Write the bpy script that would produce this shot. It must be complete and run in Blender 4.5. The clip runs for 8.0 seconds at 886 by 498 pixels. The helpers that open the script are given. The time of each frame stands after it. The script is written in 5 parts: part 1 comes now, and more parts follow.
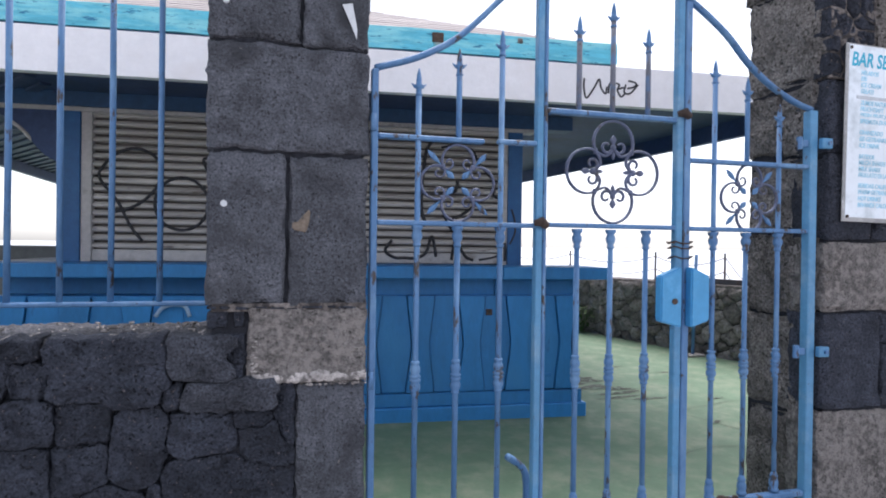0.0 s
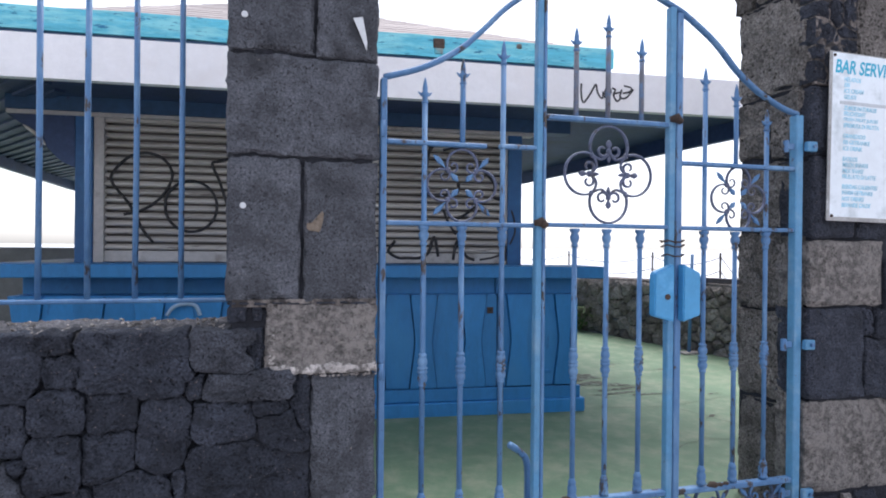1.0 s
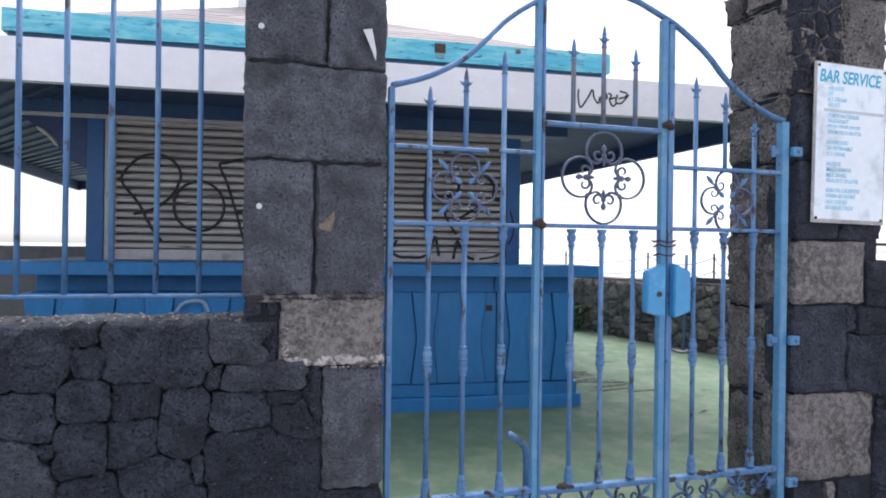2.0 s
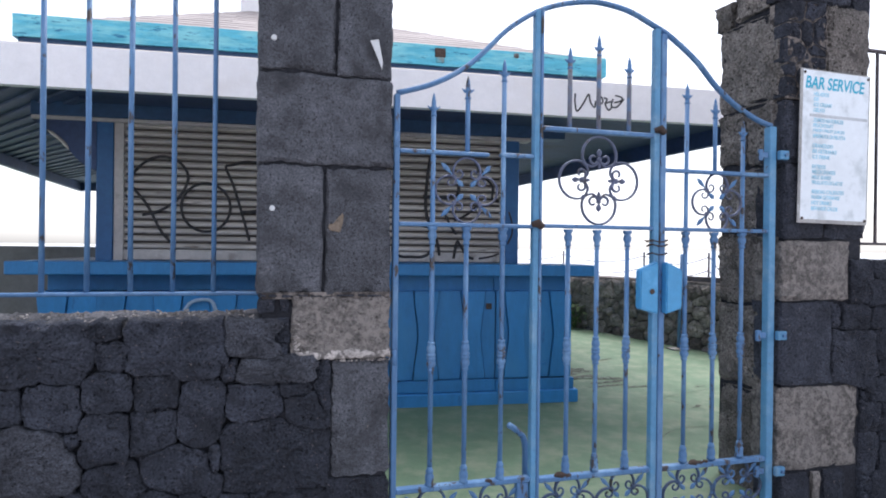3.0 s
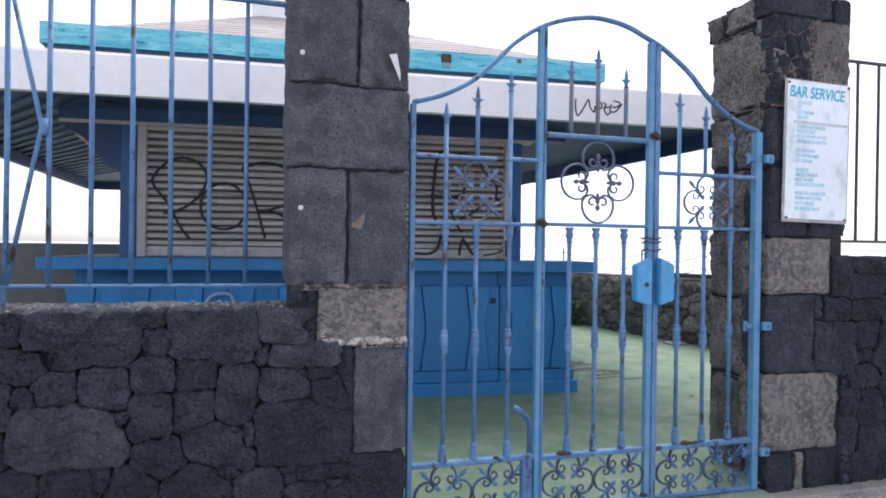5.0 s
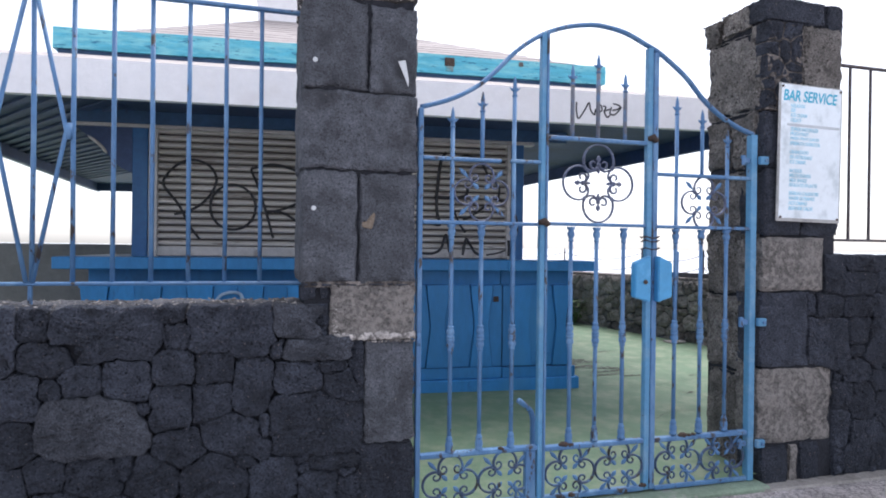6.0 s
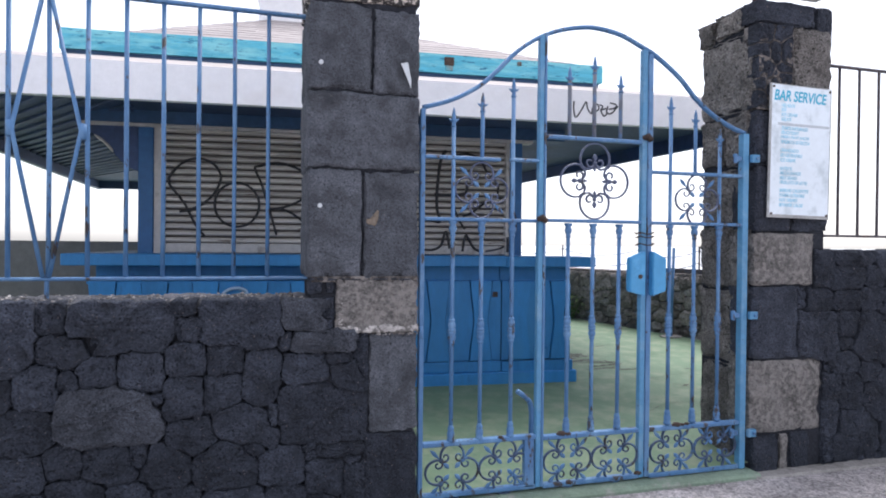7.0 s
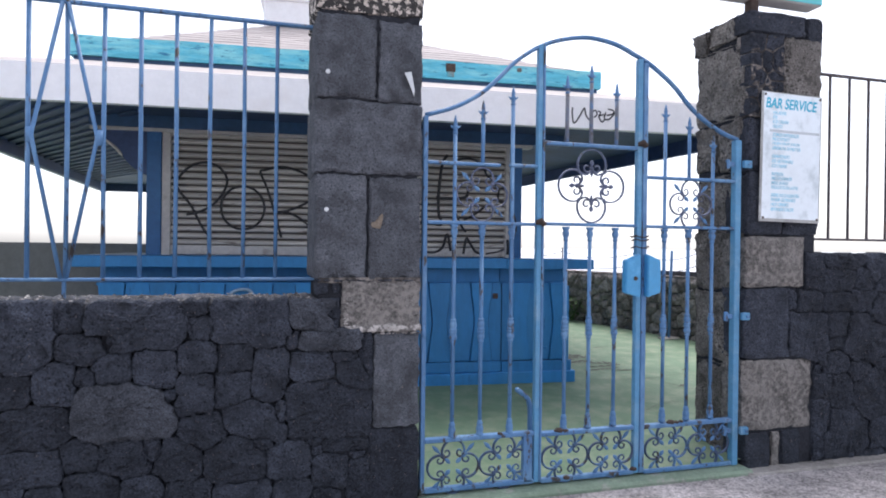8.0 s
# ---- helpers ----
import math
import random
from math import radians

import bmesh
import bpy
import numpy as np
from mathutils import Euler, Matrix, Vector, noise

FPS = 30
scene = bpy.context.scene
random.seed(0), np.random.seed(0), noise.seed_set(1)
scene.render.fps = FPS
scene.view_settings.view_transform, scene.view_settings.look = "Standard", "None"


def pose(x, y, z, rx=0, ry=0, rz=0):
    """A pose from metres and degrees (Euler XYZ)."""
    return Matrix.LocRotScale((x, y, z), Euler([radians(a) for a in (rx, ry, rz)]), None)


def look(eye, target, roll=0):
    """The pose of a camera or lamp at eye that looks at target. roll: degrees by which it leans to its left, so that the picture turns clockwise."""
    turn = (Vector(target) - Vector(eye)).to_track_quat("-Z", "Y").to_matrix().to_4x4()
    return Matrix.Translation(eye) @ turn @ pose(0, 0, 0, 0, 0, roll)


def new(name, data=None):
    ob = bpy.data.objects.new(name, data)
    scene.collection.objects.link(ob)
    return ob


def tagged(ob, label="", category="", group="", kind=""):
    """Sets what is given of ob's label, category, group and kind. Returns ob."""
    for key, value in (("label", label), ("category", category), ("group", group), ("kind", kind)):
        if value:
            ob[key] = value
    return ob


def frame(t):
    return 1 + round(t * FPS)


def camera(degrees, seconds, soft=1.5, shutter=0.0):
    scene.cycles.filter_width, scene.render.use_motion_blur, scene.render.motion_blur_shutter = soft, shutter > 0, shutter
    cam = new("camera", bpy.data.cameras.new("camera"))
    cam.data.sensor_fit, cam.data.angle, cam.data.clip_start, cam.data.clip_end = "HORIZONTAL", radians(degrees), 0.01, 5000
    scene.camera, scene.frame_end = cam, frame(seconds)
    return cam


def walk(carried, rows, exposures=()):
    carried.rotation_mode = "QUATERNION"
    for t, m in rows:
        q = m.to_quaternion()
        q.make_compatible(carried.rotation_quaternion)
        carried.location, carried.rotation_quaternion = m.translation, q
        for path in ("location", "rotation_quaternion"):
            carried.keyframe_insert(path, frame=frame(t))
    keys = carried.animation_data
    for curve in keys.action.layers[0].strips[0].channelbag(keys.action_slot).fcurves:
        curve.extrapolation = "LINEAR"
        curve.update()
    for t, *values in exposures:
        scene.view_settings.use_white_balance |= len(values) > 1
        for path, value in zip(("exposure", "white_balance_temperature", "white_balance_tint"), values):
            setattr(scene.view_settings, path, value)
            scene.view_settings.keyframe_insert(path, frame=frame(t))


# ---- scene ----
cam = camera(70.0, 8.0, soft=1.9)
PATH = [
    (0, (-0.363, -2.175, 1.174), (0.172, -0.248, 1.163), 0.8),
    (0.5, (-0.396, -2.236, 1.167), (0.141, -0.309, 1.163), 0.7),
    (1, (-0.423, -2.298, 1.164), (0.116, -0.372, 1.158), 0.6),
    (1.5, (-0.454, -2.361, 1.161), (0.089, -0.436, 1.155), 0.7),
    (3, (-0.542, -2.541, 1.157), (0.012, -0.619, 1.152), 0.7),
    (3.5, (-0.566, -2.597, 1.156), (-0.011, -0.675, 1.144), 0.6),
    (4, (-0.596, -2.649, 1.156), (-0.041, -0.728, 1.135), 0.6),
    (4.5, (-0.63, -2.704, 1.152), (-0.074, -0.783, 1.137), 0.8),
    (6, (-0.725, -2.866, 1.136), (-0.171, -0.944, 1.129), 0.7),
    (6.5, (-0.746, -2.916, 1.131), (-0.193, -0.994, 1.109), 0.7),
    (7, (-0.769, -2.962, 1.13), (-0.21, -1.042, 1.114), 0.6),
    (7.5, (-0.791, -3.01, 1.127), (-0.231, -1.091, 1.115), 0.5),
    (8, (-0.806, -3.069, 1.13), (-0.249, -1.148, 1.122), 0.7),
]
walk(cam, [(t, look(eye, target, roll)) for t, eye, target, roll in PATH], [(0, 1.03, 6250, 14), (8, 1.03, 6250, 14)])

# ---------------------------------------------------------------- world and light
world = bpy.data.worlds.new("overcast_sky")
scene.world = world
world.use_nodes = True
wn, wl = world.node_tree.nodes, world.node_tree.links
sky = wn.new("ShaderNodeTexSky")
sky.sky_type, sky.sun_disc = "NISHITA", False
sky.sun_elevation, sky.sun_rotation = radians(64.9), radians(31.4)
sky.air_density, sky.dust_density, sky.ozone_density = 1.0, 1.5, 1.0
haze = wn.new("ShaderNodeHueSaturation")
haze.inputs["Saturation"].default_value = 0.3
wl.new(sky.outputs["Color"], haze.inputs["Color"])
wl.new(haze.outputs["Color"], wn["Background"].inputs["Color"])
wn["Background"].inputs["Strength"].default_value = 0.15
sun_data = bpy.data.lights.new("sun", "SUN")
sun_data.energy, sun_data.angle, sun_data.color = 1.65, radians(45), (1.0, 0.97, 0.93)
sun = new("sun", sun_data)
sun.matrix_world = look((2.2, 3.6, 9.0), (0, 0, 0))

# ---------------------------------------------------------------- materials


def material(name, colour, rough=0.8, metal=0.0, grain=40.0, vary=0.25, stain=None, stain_scale=3.0, stain_at=(0.55, 0.7),
             crisp=0.2, bump=0.3, bump_scale=120.0, pits=0.0, pit_scale=70.0, piece=0.0, stretch=(1, 1, 1), spec=0.5, stain2=None, stain2_scale=14.0, stain2_at=(0.6, 0.66), relief=0.01):
    """Base colour with fine grain, up to two layers of stains with shapes of their own, and relief."""
    m = bpy.data.materials.new(name)
    m.use_nodes = True
    n, l = m.node_tree.nodes, m.node_tree.links
    b = n["Principled BSDF"]
    b.inputs["Roughness"].default_value, b.inputs["Metallic"].default_value = rough, metal
    b.inputs["Specular IOR Level"].default_value = spec
    geo = n.new("ShaderNodeNewGeometry")
    vec = n.new("ShaderNodeMapping")
    vec.inputs["Scale"].default_value = stretch
    l.new(geo.outputs["Position"], vec.inputs["Vector"])
    info = n.new("ShaderNodeObjectInfo")
    if piece:
        shift = n.new("ShaderNodeVectorMath")
        shift.operation = "SCALE"
        shift.inputs[0].default_value = (7.3, 3.1, 5.7)
        l.new(info.outputs["Random"], shift.inputs["Scale"])
        add = n.new("ShaderNodeVectorMath")
        l.new(vec.outputs["Vector"], add.inputs[0])
        l.new(shift.outputs["Vector"], add.inputs[1])
        at = add.outputs["Vector"]
    else:
        at = vec.outputs["Vector"]

    def cloud(scale, detail=4.0, roughness=0.6):
        t = n.new("ShaderNodeTexNoise")
        t.inputs["Scale"].default_value, t.inputs["Detail"].default_value, t.inputs["Roughness"].default_value = scale, detail, roughness
        l.new(at, t.inputs["Vector"])
        return t.outputs["Fac"]

    def ramp(value, low, high, to0=0.0, to1=1.0):
        r = n.new("ShaderNodeMapRange")
        r.inputs["From Min"].default_value, r.inputs["From Max"].default_value = low, high
        r.inputs["To Min"].default_value, r.inputs["To Max"].default_value = to0, to1
        l.new(value, r.inputs["Value"])
        return r.outputs["Result"]

    def mix(fac, a, c, mode="MIX"):
        x = n.new("ShaderNodeMix")
        x.data_type, x.blend_type = "RGBA", mode
        for socket, v in ((x.inputs[0], fac), (x.inputs[6], a), (x.inputs[7], c)):
            if isinstance(v, (int, float)):
                socket.default_value = v
            elif isinstance(v, tuple):
                socket.default_value = (*v, 1)
            else:
                l.new(v, socket)
        return x.outputs[2]

    dark, light = tuple(c * (1 - vary) for c in colour), tuple(min(1.0, c * (1 + vary)) for c in colour)
    col = mix(ramp(cloud(grain, 6.0, 0.75), 0.5 - crisp, 0.5 + crisp), dark, light)
    broad = ramp(cloud(grain * 0.07, 3.0), 0.3, 0.7, 1 - vary * 0.8, 1 + vary * 0.8)
    tint = n.new("ShaderNodeVectorMath")
    tint.operation = "SCALE"
    l.new(col, tint.inputs[0])
    l.new(broad, tint.inputs["Scale"])
    col = tint.outputs["Vector"]
    if piece:
        t2 = n.new("ShaderNodeVectorMath")
        t2.operation = "SCALE"
        l.new(col, t2.inputs[0])
        l.new(ramp(info.outputs["Random"], 0, 1, 1 - piece, 1 + piece), t2.inputs["Scale"])
        col = t2.outputs["Vector"]
    height = cloud(bump_scale, 5.0, 0.65)
    if pits:
        v = n.new("ShaderNodeTexVoronoi")
        v.inputs["Scale"].default_value = pit_scale
        bend = n.new("ShaderNodeTexNoise")
        bend.inputs["Scale"].default_value, bend.inputs["Detail"].default_value = pit_scale * 0.8, 2.0
        l.new(at, bend.inputs["Vector"])
        warp = n.new("ShaderNodeVectorMath")
        warp.operation = "MULTIPLY_ADD"
        warp.inputs[1].default_value = (1.6 / pit_scale,) * 3
        l.new(bend.outputs["Color"], warp.inputs[0])
        l.new(at, warp.inputs[2])
        l.new(warp.outputs["Vector"], v.inputs["Vector"])
        holes = ramp(v.outputs["Distance"], 0.12, 0.3)
        keep = ramp(cloud(pit_scale * 0.5, 3.0), 0.40, 0.5, 1.0, 0.0)
        hole = n.new("ShaderNodeMath")
        hole.operation = "MAXIMUM"
        l.new(holes, hole.inputs[0])
        l.new(keep, hole.inputs[1])
        # pits are also darkened in the colour, for shade the bump lacks
        col = mix(hole.outputs[0], tuple(c * 0.35 for c in colour), col)
        hh = n.new("ShaderNodeMath")
        hh.operation = "MULTIPLY_ADD"
        l.new(hole.outputs[0], hh.inputs[0])
        hh.inputs[1].default_value = pits
        l.new(height, hh.inputs[2])
        height = hh.outputs[0]
    if stain:
        col = mix(ramp(cloud(stain_scale, 6.0, 0.62), *stain_at), col, stain)
    if stain2:
        col = mix(ramp(cloud(stain2_scale, 6.0, 0.68), *stain2_at), col, stain2)
    l.new(col, b.inputs["Base Color"])
    if bump:
        k = n.new("ShaderNodeBump")
        k.inputs["Strength"].default_value, k.inputs["Distance"].default_value = bump, relief
        l.new(height, k.inputs["Height"])
        l.new(k.outputs["Normal"], b.inputs["Normal"])
    return m


BASALT = material("basalt", (0.073, 0.083, 0.112), 0.92, relief=0.06, crisp=0.16, grain=105, vary=0.46, stain=(0.058, 0.064, 0.082), stain_scale=12, bump=1.0, bump_scale=60, pits=1.4, pit_scale=64, piece=0.28, spec=0.25,
                  stain2=(0.25, 0.22, 0.23), stain2_scale=70, stain2_at=(0.64, 0.67))
BASALT_BLOCK = material("basalt_block", (0.142, 0.152, 0.178), 0.92, relief=0.03, crisp=0.15, grain=130, vary=0.42, stain=(0.08, 0.085, 0.098), stain_scale=4, bump=1.0, bump_scale=80, pits=1.4, pit_scale=90, piece=0.12, spec=0.25,
                        stain2=(0.3, 0.28, 0.27), stain2_scale=36, stain2_at=(0.675, 0.715))
BASALT_HEWN = material("basalt_hewn_face", (0.092, 0.1, 0.124), 0.92, relief=0.04, crisp=0.14, grain=130, vary=0.45, stain=(0.07, 0.076, 0.095), stain_scale=6, bump=1.0, bump_scale=60, pits=1.4, pit_scale=90, piece=0.1, spec=0.25,
                       stain2=(0.24, 0.22, 0.22), stain2_scale=42, stain2_at=(0.67, 0.71))
BASALT_PALE = material("basalt_pale", (0.215, 0.202, 0.196), 0.95, relief=0.025, crisp=0.14, grain=90, vary=0.45, stain=(0.33, 0.305, 0.29), stain_scale=34, stain_at=(0.47, 0.6), bump=0.8, bump_scale=110, pits=0.8, pit_scale=60, piece=0.1, spec=0.2,
                       stain2=(0.095, 0.092, 0.092), stain2_scale=16, stain2_at=(0.55, 0.68))
BASALT_TOP = material("basalt_flaking_plaster", (0.05, 0.048, 0.048), 0.95, grain=60, vary=0.3, stain=(0.6, 0.53, 0.48), stain_scale=26, stain_at=(0.52, 0.56), bump=0.8, bump_scale=90, piece=0.1, spec=0.2)
BASALT_BROWN = material("basalt_brown_face", (0.215, 0.2, 0.19), 0.95, relief=0.035, crisp=0.12, grain=90, vary=0.5, stain=(0.1, 0.094, 0.09), stain_scale=9, bump=1.0, bump_scale=50, pits=1.6, pit_scale=42, piece=0.12, spec=0.2,
                        stain2=(0.24, 0.225, 0.2), stain2_scale=35, stain2_at=(0.62, 0.7))
SMEAR = material("pale_lime_mortar", (0.46, 0.43, 0.415), 1.0, grain=70, vary=0.5, stain=(0.17, 0.16, 0.155), stain_scale=34, stain_at=(0.46, 0.56), bump=1.0, bump_scale=70, spec=0.1)
MORTAR = material("dark_mortar", (0.032, 0.034, 0.042), 1.0, grain=50, vary=0.4, bump=0.8, bump_scale=60, spec=0.1)
CAP_MORTAR = material("rough_wall_top_mortar", (0.13, 0.132, 0.146), 1.0, relief=0.03, grain=60, vary=0.6, stain=(0.05, 0.052, 0.06), stain_scale=26, stain2=(0.26, 0.25, 0.255), stain2_scale=40, stain2_at=(0.64, 0.7), bump=1.0, bump_scale=60, spec=0.1)
GATE_BLUE = material("weathered_blue_gate_paint", (0.08, 0.19, 0.375), 0.5, grain=50, vary=0.14, stain=(0.165, 0.31, 0.5), stain_scale=9, stain_at=(0.5, 0.72), bump=0.25, bump_scale=90,
                     stain2=(0.05, 0.042, 0.04), stain2_scale=20, stain2_at=(0.575, 0.62), stretch=(1, 1, 0.4))
GATE_LIGHT = material("light_blue_gate_paint", (0.09, 0.265, 0.46), 0.45, grain=40, vary=0.12, stain=(0.2, 0.35, 0.5), stain_scale=7, stain_at=(0.52, 0.75), bump=0.2, bump_scale=70,
                      stain2=(0.08, 0.05, 0.04), stain2_scale=18, stain2_at=(0.655, 0.685))
IRON_GREY = material("worn_wrought_iron", (0.095, 0.115, 0.19), 0.5, grain=60, vary=0.25, stain=(0.07, 0.06, 0.06), stain_scale=20, bump=0.3, bump_scale=90)
LOCK_BLUE = material("lock_box_blue_paint", (0.07, 0.32, 0.6), 0.4, grain=30, vary=0.08, stain=(0.12, 0.4, 0.7), stain_scale=12, bump=0.15, stain2=(0.2, 0.1, 0.05), stain2_scale=30, stain2_at=(0.7, 0.73))
SCROLL_DARK = material("dark_worn_scroll_iron", (0.045, 0.075, 0.145), 0.5, grain=50, vary=0.25, stain=(0.085, 0.19, 0.37), stain_scale=11, stain_at=(0.52, 0.62), bump=0.3, stain2=(0.04, 0.033, 0.03), stain2_scale=18, stain2_at=(0.56, 0.62))
IRON_WORN = material("bare_worn_iron", (0.16, 0.17, 0.21), 0.6, grain=50, vary=0.25, stain=(0.11, 0.19, 0.33), stain_scale=14, stain_at=(0.5, 0.6), bump=0.3, stain2=(0.07, 0.05, 0.04), stain2_scale=18, stain2_at=(0.58, 0.63))
RUST = material("rusty_iron", (0.065, 0.045, 0.037), 0.9, grain=90, vary=0.5, bump=0.7, bump_scale=140)
RAIL_BROWN = material("rusty_dark_railing_paint", (0.075, 0.065, 0.075), 0.7, grain=60, vary=0.35, stain=(0.11, 0.06, 0.045), stain_scale=12, bump=0.4)
KIOSK_BLUE = material("kiosk_blue_paint", (0.026, 0.2, 0.48), 0.5, grain=18, vary=0.14, stain=(0.042, 0.235, 0.51), stain_scale=2.2, bump=0.3, bump_scale=45, stretch=(1, 1, 0.4), piece=0.1,
                      stain2=(0.02, 0.1, 0.27), stain2_scale=9, stain2_at=(0.62, 0.75))
KIOSK_POST = material("kiosk_dark_blue_paint", (0.02, 0.115, 0.29), 0.5, grain=18, vary=0.15, stain=(0.03, 0.15, 0.34), stain_scale=3, bump=0.25, bump_scale=45)
SOFFIT = material("dark_soffit_boards", (0.036, 0.064, 0.148), 0.65, grain=20, vary=0.25, stain=(0.03, 0.055, 0.105), bump=0.25, bump_scale=50)
GAP_SHADE = material("dark_gap_shade", (0.11, 0.1, 0.092), 0.9, grain=30, vary=0.3, bump=0)
FAR_STONE = material("brown_grey_basalt", (0.32, 0.285, 0.265), 0.95, relief=0.05, grain=30, vary=0.55, stain=(0.085, 0.076, 0.075), stain_scale=15, bump=1.0, bump_scale=40, piece=0.25, spec=0.2)
KIOSK_NAVY = material("kiosk_navy_paint_and_gap_shade", (0.03, 0.085, 0.185), 0.55, grain=20, vary=0.2, stain=(0.03, 0.08, 0.17), bump=0.25, bump_scale=50)
TEAL = material("peeling_turquoise_paint", (0.105, 0.49, 0.64), 0.6, grain=25, vary=0.16, stain=(0.24, 0.64, 0.72), stain_scale=8, stain_at=(0.46, 0.6), bump=0.7, bump_scale=40, stretch=(0.3, 1, 1.5),
                stain2=(0.025, 0.19, 0.34), stain2_scale=22, stain2_at=(0.595, 0.625))
WHITE = material("white_render", (0.9, 0.885, 0.9), 0.8, grain=14, vary=0.05, stain=(0.85, 0.82, 0.82), stain_scale=1.8, bump=0.2, bump_scale=40)
WHITE_TOP = material("dusty_white_roof", (0.43, 0.385, 0.37), 0.85, grain=12, vary=0.08, stain=(0.37, 0.325, 0.31), stain_scale=4, bump=0.3, bump_scale=30)
SHINGLE = material("pale_roof_tile", (0.37, 0.33, 0.322), 0.85, grain=20, vary=0.12, stain=(0.31, 0.275, 0.268), stain_scale=5, bump=0.4, bump_scale=40, piece=0.12)
SHUTTER = material("dirty_beige_shutter", (0.5, 0.47, 0.435), 0.6, grain=20, vary=0.14, stain=(0.32, 0.295, 0.27), stain_scale=2.4, stain_at=(0.48, 0.72), bump=0.1, stretch=(0.4, 1, 3.0), piece=0.16,
                   stain2=(0.16, 0.13, 0.115), stain2_scale=9, stain2_at=(0.6, 0.68))
SHUTTER_FRAME = material("grey_shutter_frame", (0.5, 0.475, 0.46), 0.6, grain=25, vary=0.15, stain=(0.3, 0.27, 0.25), stain_scale=8, bump=0.15)
INK = material("black_spray_paint", (0.02, 0.02, 0.024), 0.6, grain=30, vary=0.3, bump=0)
PALE_INK = material("pale_spray_paint", (0.3, 0.42, 0.58), 0.6, grain=30, vary=0.2, bump=0)
FLOOR_GREEN = material("green_painted_concrete", (0.135, 0.215, 0.132), 0.75, grain=9, vary=0.13, stain=(0.105, 0.19, 0.108), stain_scale=1.1, bump=0.25, bump_scale=50,
                       stain2=(0.25, 0.29, 0.2), stain2_scale=5, stain2_at=(0.46, 0.72))
CRACK = material("floor_crack", (0.12, 0.15, 0.11), 0.9, grain=30, vary=0.3, bump=0)
DIRT = material("dark_damp_dirt", (0.085, 0.09, 0.07), 0.9, grain=40, vary=0.4, stain=(0.17, 0.225, 0.165), stain_scale=22, stain_at=(0.5, 0.55), bump=0.6, bump_scale=60)
ASPHALT = material("worn_street_surface", (0.46, 0.425, 0.43), 0.95, relief=0.03, crisp=0.1, grain=70, vary=0.5, stain=(0.7, 0.64, 0.63), stain_scale=38, stain_at=(0.55, 0.66), bump=0.8, bump_scale=120, spec=0.2,
                   stain2=(0.17, 0.16, 0.165), stain2_scale=24, stain2_at=(0.58, 0.68))
KERB = material("concrete_edge", (0.3, 0.28, 0.265), 0.95, grain=40, vary=0.3, stain=(0.16, 0.15, 0.14), stain_scale=9, bump=0.6, bump_scale=80)
SILL_GREEN = material("worn_green_sill", (0.21, 0.28, 0.21), 0.9, grain=40, vary=0.25, stain=(0.36, 0.34, 0.32), stain_scale=9, bump=0.5)
CONCRETE = material("grey_concrete_wall", (0.17, 0.17, 0.172), 0.9, grain=14, vary=0.15, stain=(0.12, 0.12, 0.12), stain_scale=2, bump=0.4, bump_scale=40)
PANEL = material("worn_white_sign_enamel", (0.8, 0.87, 0.93), 0.4, grain=20, vary=0.05, stain=(0.5, 0.57, 0.61), stain_scale=7, stain_at=(0.52, 0.72), bump=0.1)
PANEL_EDGE = material("scraped_sign_edge", (0.36, 0.36, 0.36), 0.6, grain=40, vary=0.3, stain=(0.6, 0.62, 0.62), stain_scale=25, bump=0.3)
CREASE = material("grey_crease", (0.5, 0.54, 0.58), 0.5, grain=30, vary=0.15, bump=0)
CYAN = material("cyan_lettering", (0.02, 0.42, 0.62), 0.5, grain=30, vary=0.1, bump=0)
CYAN_FADED = material("faded_cyan_lettering", (0.34, 0.64, 0.79), 0.5, grain=40, vary=0.2, bump=0)
SIGN_TURQ = material("turquoise_sign_face", (0.12, 0.55, 0.6), 0.4, grain=20, vary=0.08, bump=0)
SIGN_GREY = material("grey_sign_casing", (0.45, 0.43, 0.42), 0.6, grain=25, vary=0.12, stain=(0.35, 0.33, 0.31), bump=0.2)
LEAF = material("weed_leaves", (0.06, 0.11, 0.03), 0.7, grain=60, vary=0.4, bump=0)
ROPE = material("pale_grey_rope", (0.25, 0.23, 0.24), 0.9, grain=60, vary=0.3, bump=0.3)
WATER = material("pale_sea", (0.66, 0.68, 0.7), 0.5, grain=0.02, vary=0.05, bump=0.05, bump_scale=0.4)
LIME = material("lime_pointing", (0.2, 0.18, 0.17), 1.0, grain=60, vary=0.5, stain=(0.06, 0.055, 0.055), stain_scale=16, stain_at=(0.45, 0.55), bump=0.8, bump_scale=70, spec=0.1)
PEELED = material("rust_run", (0.22, 0.3, 0.3), 0.8, grain=40, vary=0.4, stain=(0.1, 0.42, 0.52), stain_scale=18, stain_at=(0.45, 0.6), bump=0.4)
OCHRE = material("ochre_chip", (0.215, 0.175, 0.14), 0.95, grain=60, vary=0.3, bump=0.4)
ENAMEL_WHITE = material("white_plastic_scrap", (0.62, 0.65, 0.68), 0.5, grain=30, vary=0.15, bump=0.1)

# ---------------------------------------------------------------- building helpers


def link(name, bm, mat, smooth=False):
    me = bpy.data.meshes.new(name)
    bmesh.ops.recalc_face_normals(bm, faces=bm.faces)
    bm.to_mesh(me)
    bm.free()
    for p in me.polygons:
        p.use_smooth = smooth
    me.materials.append(mat)
    return new(name, me)


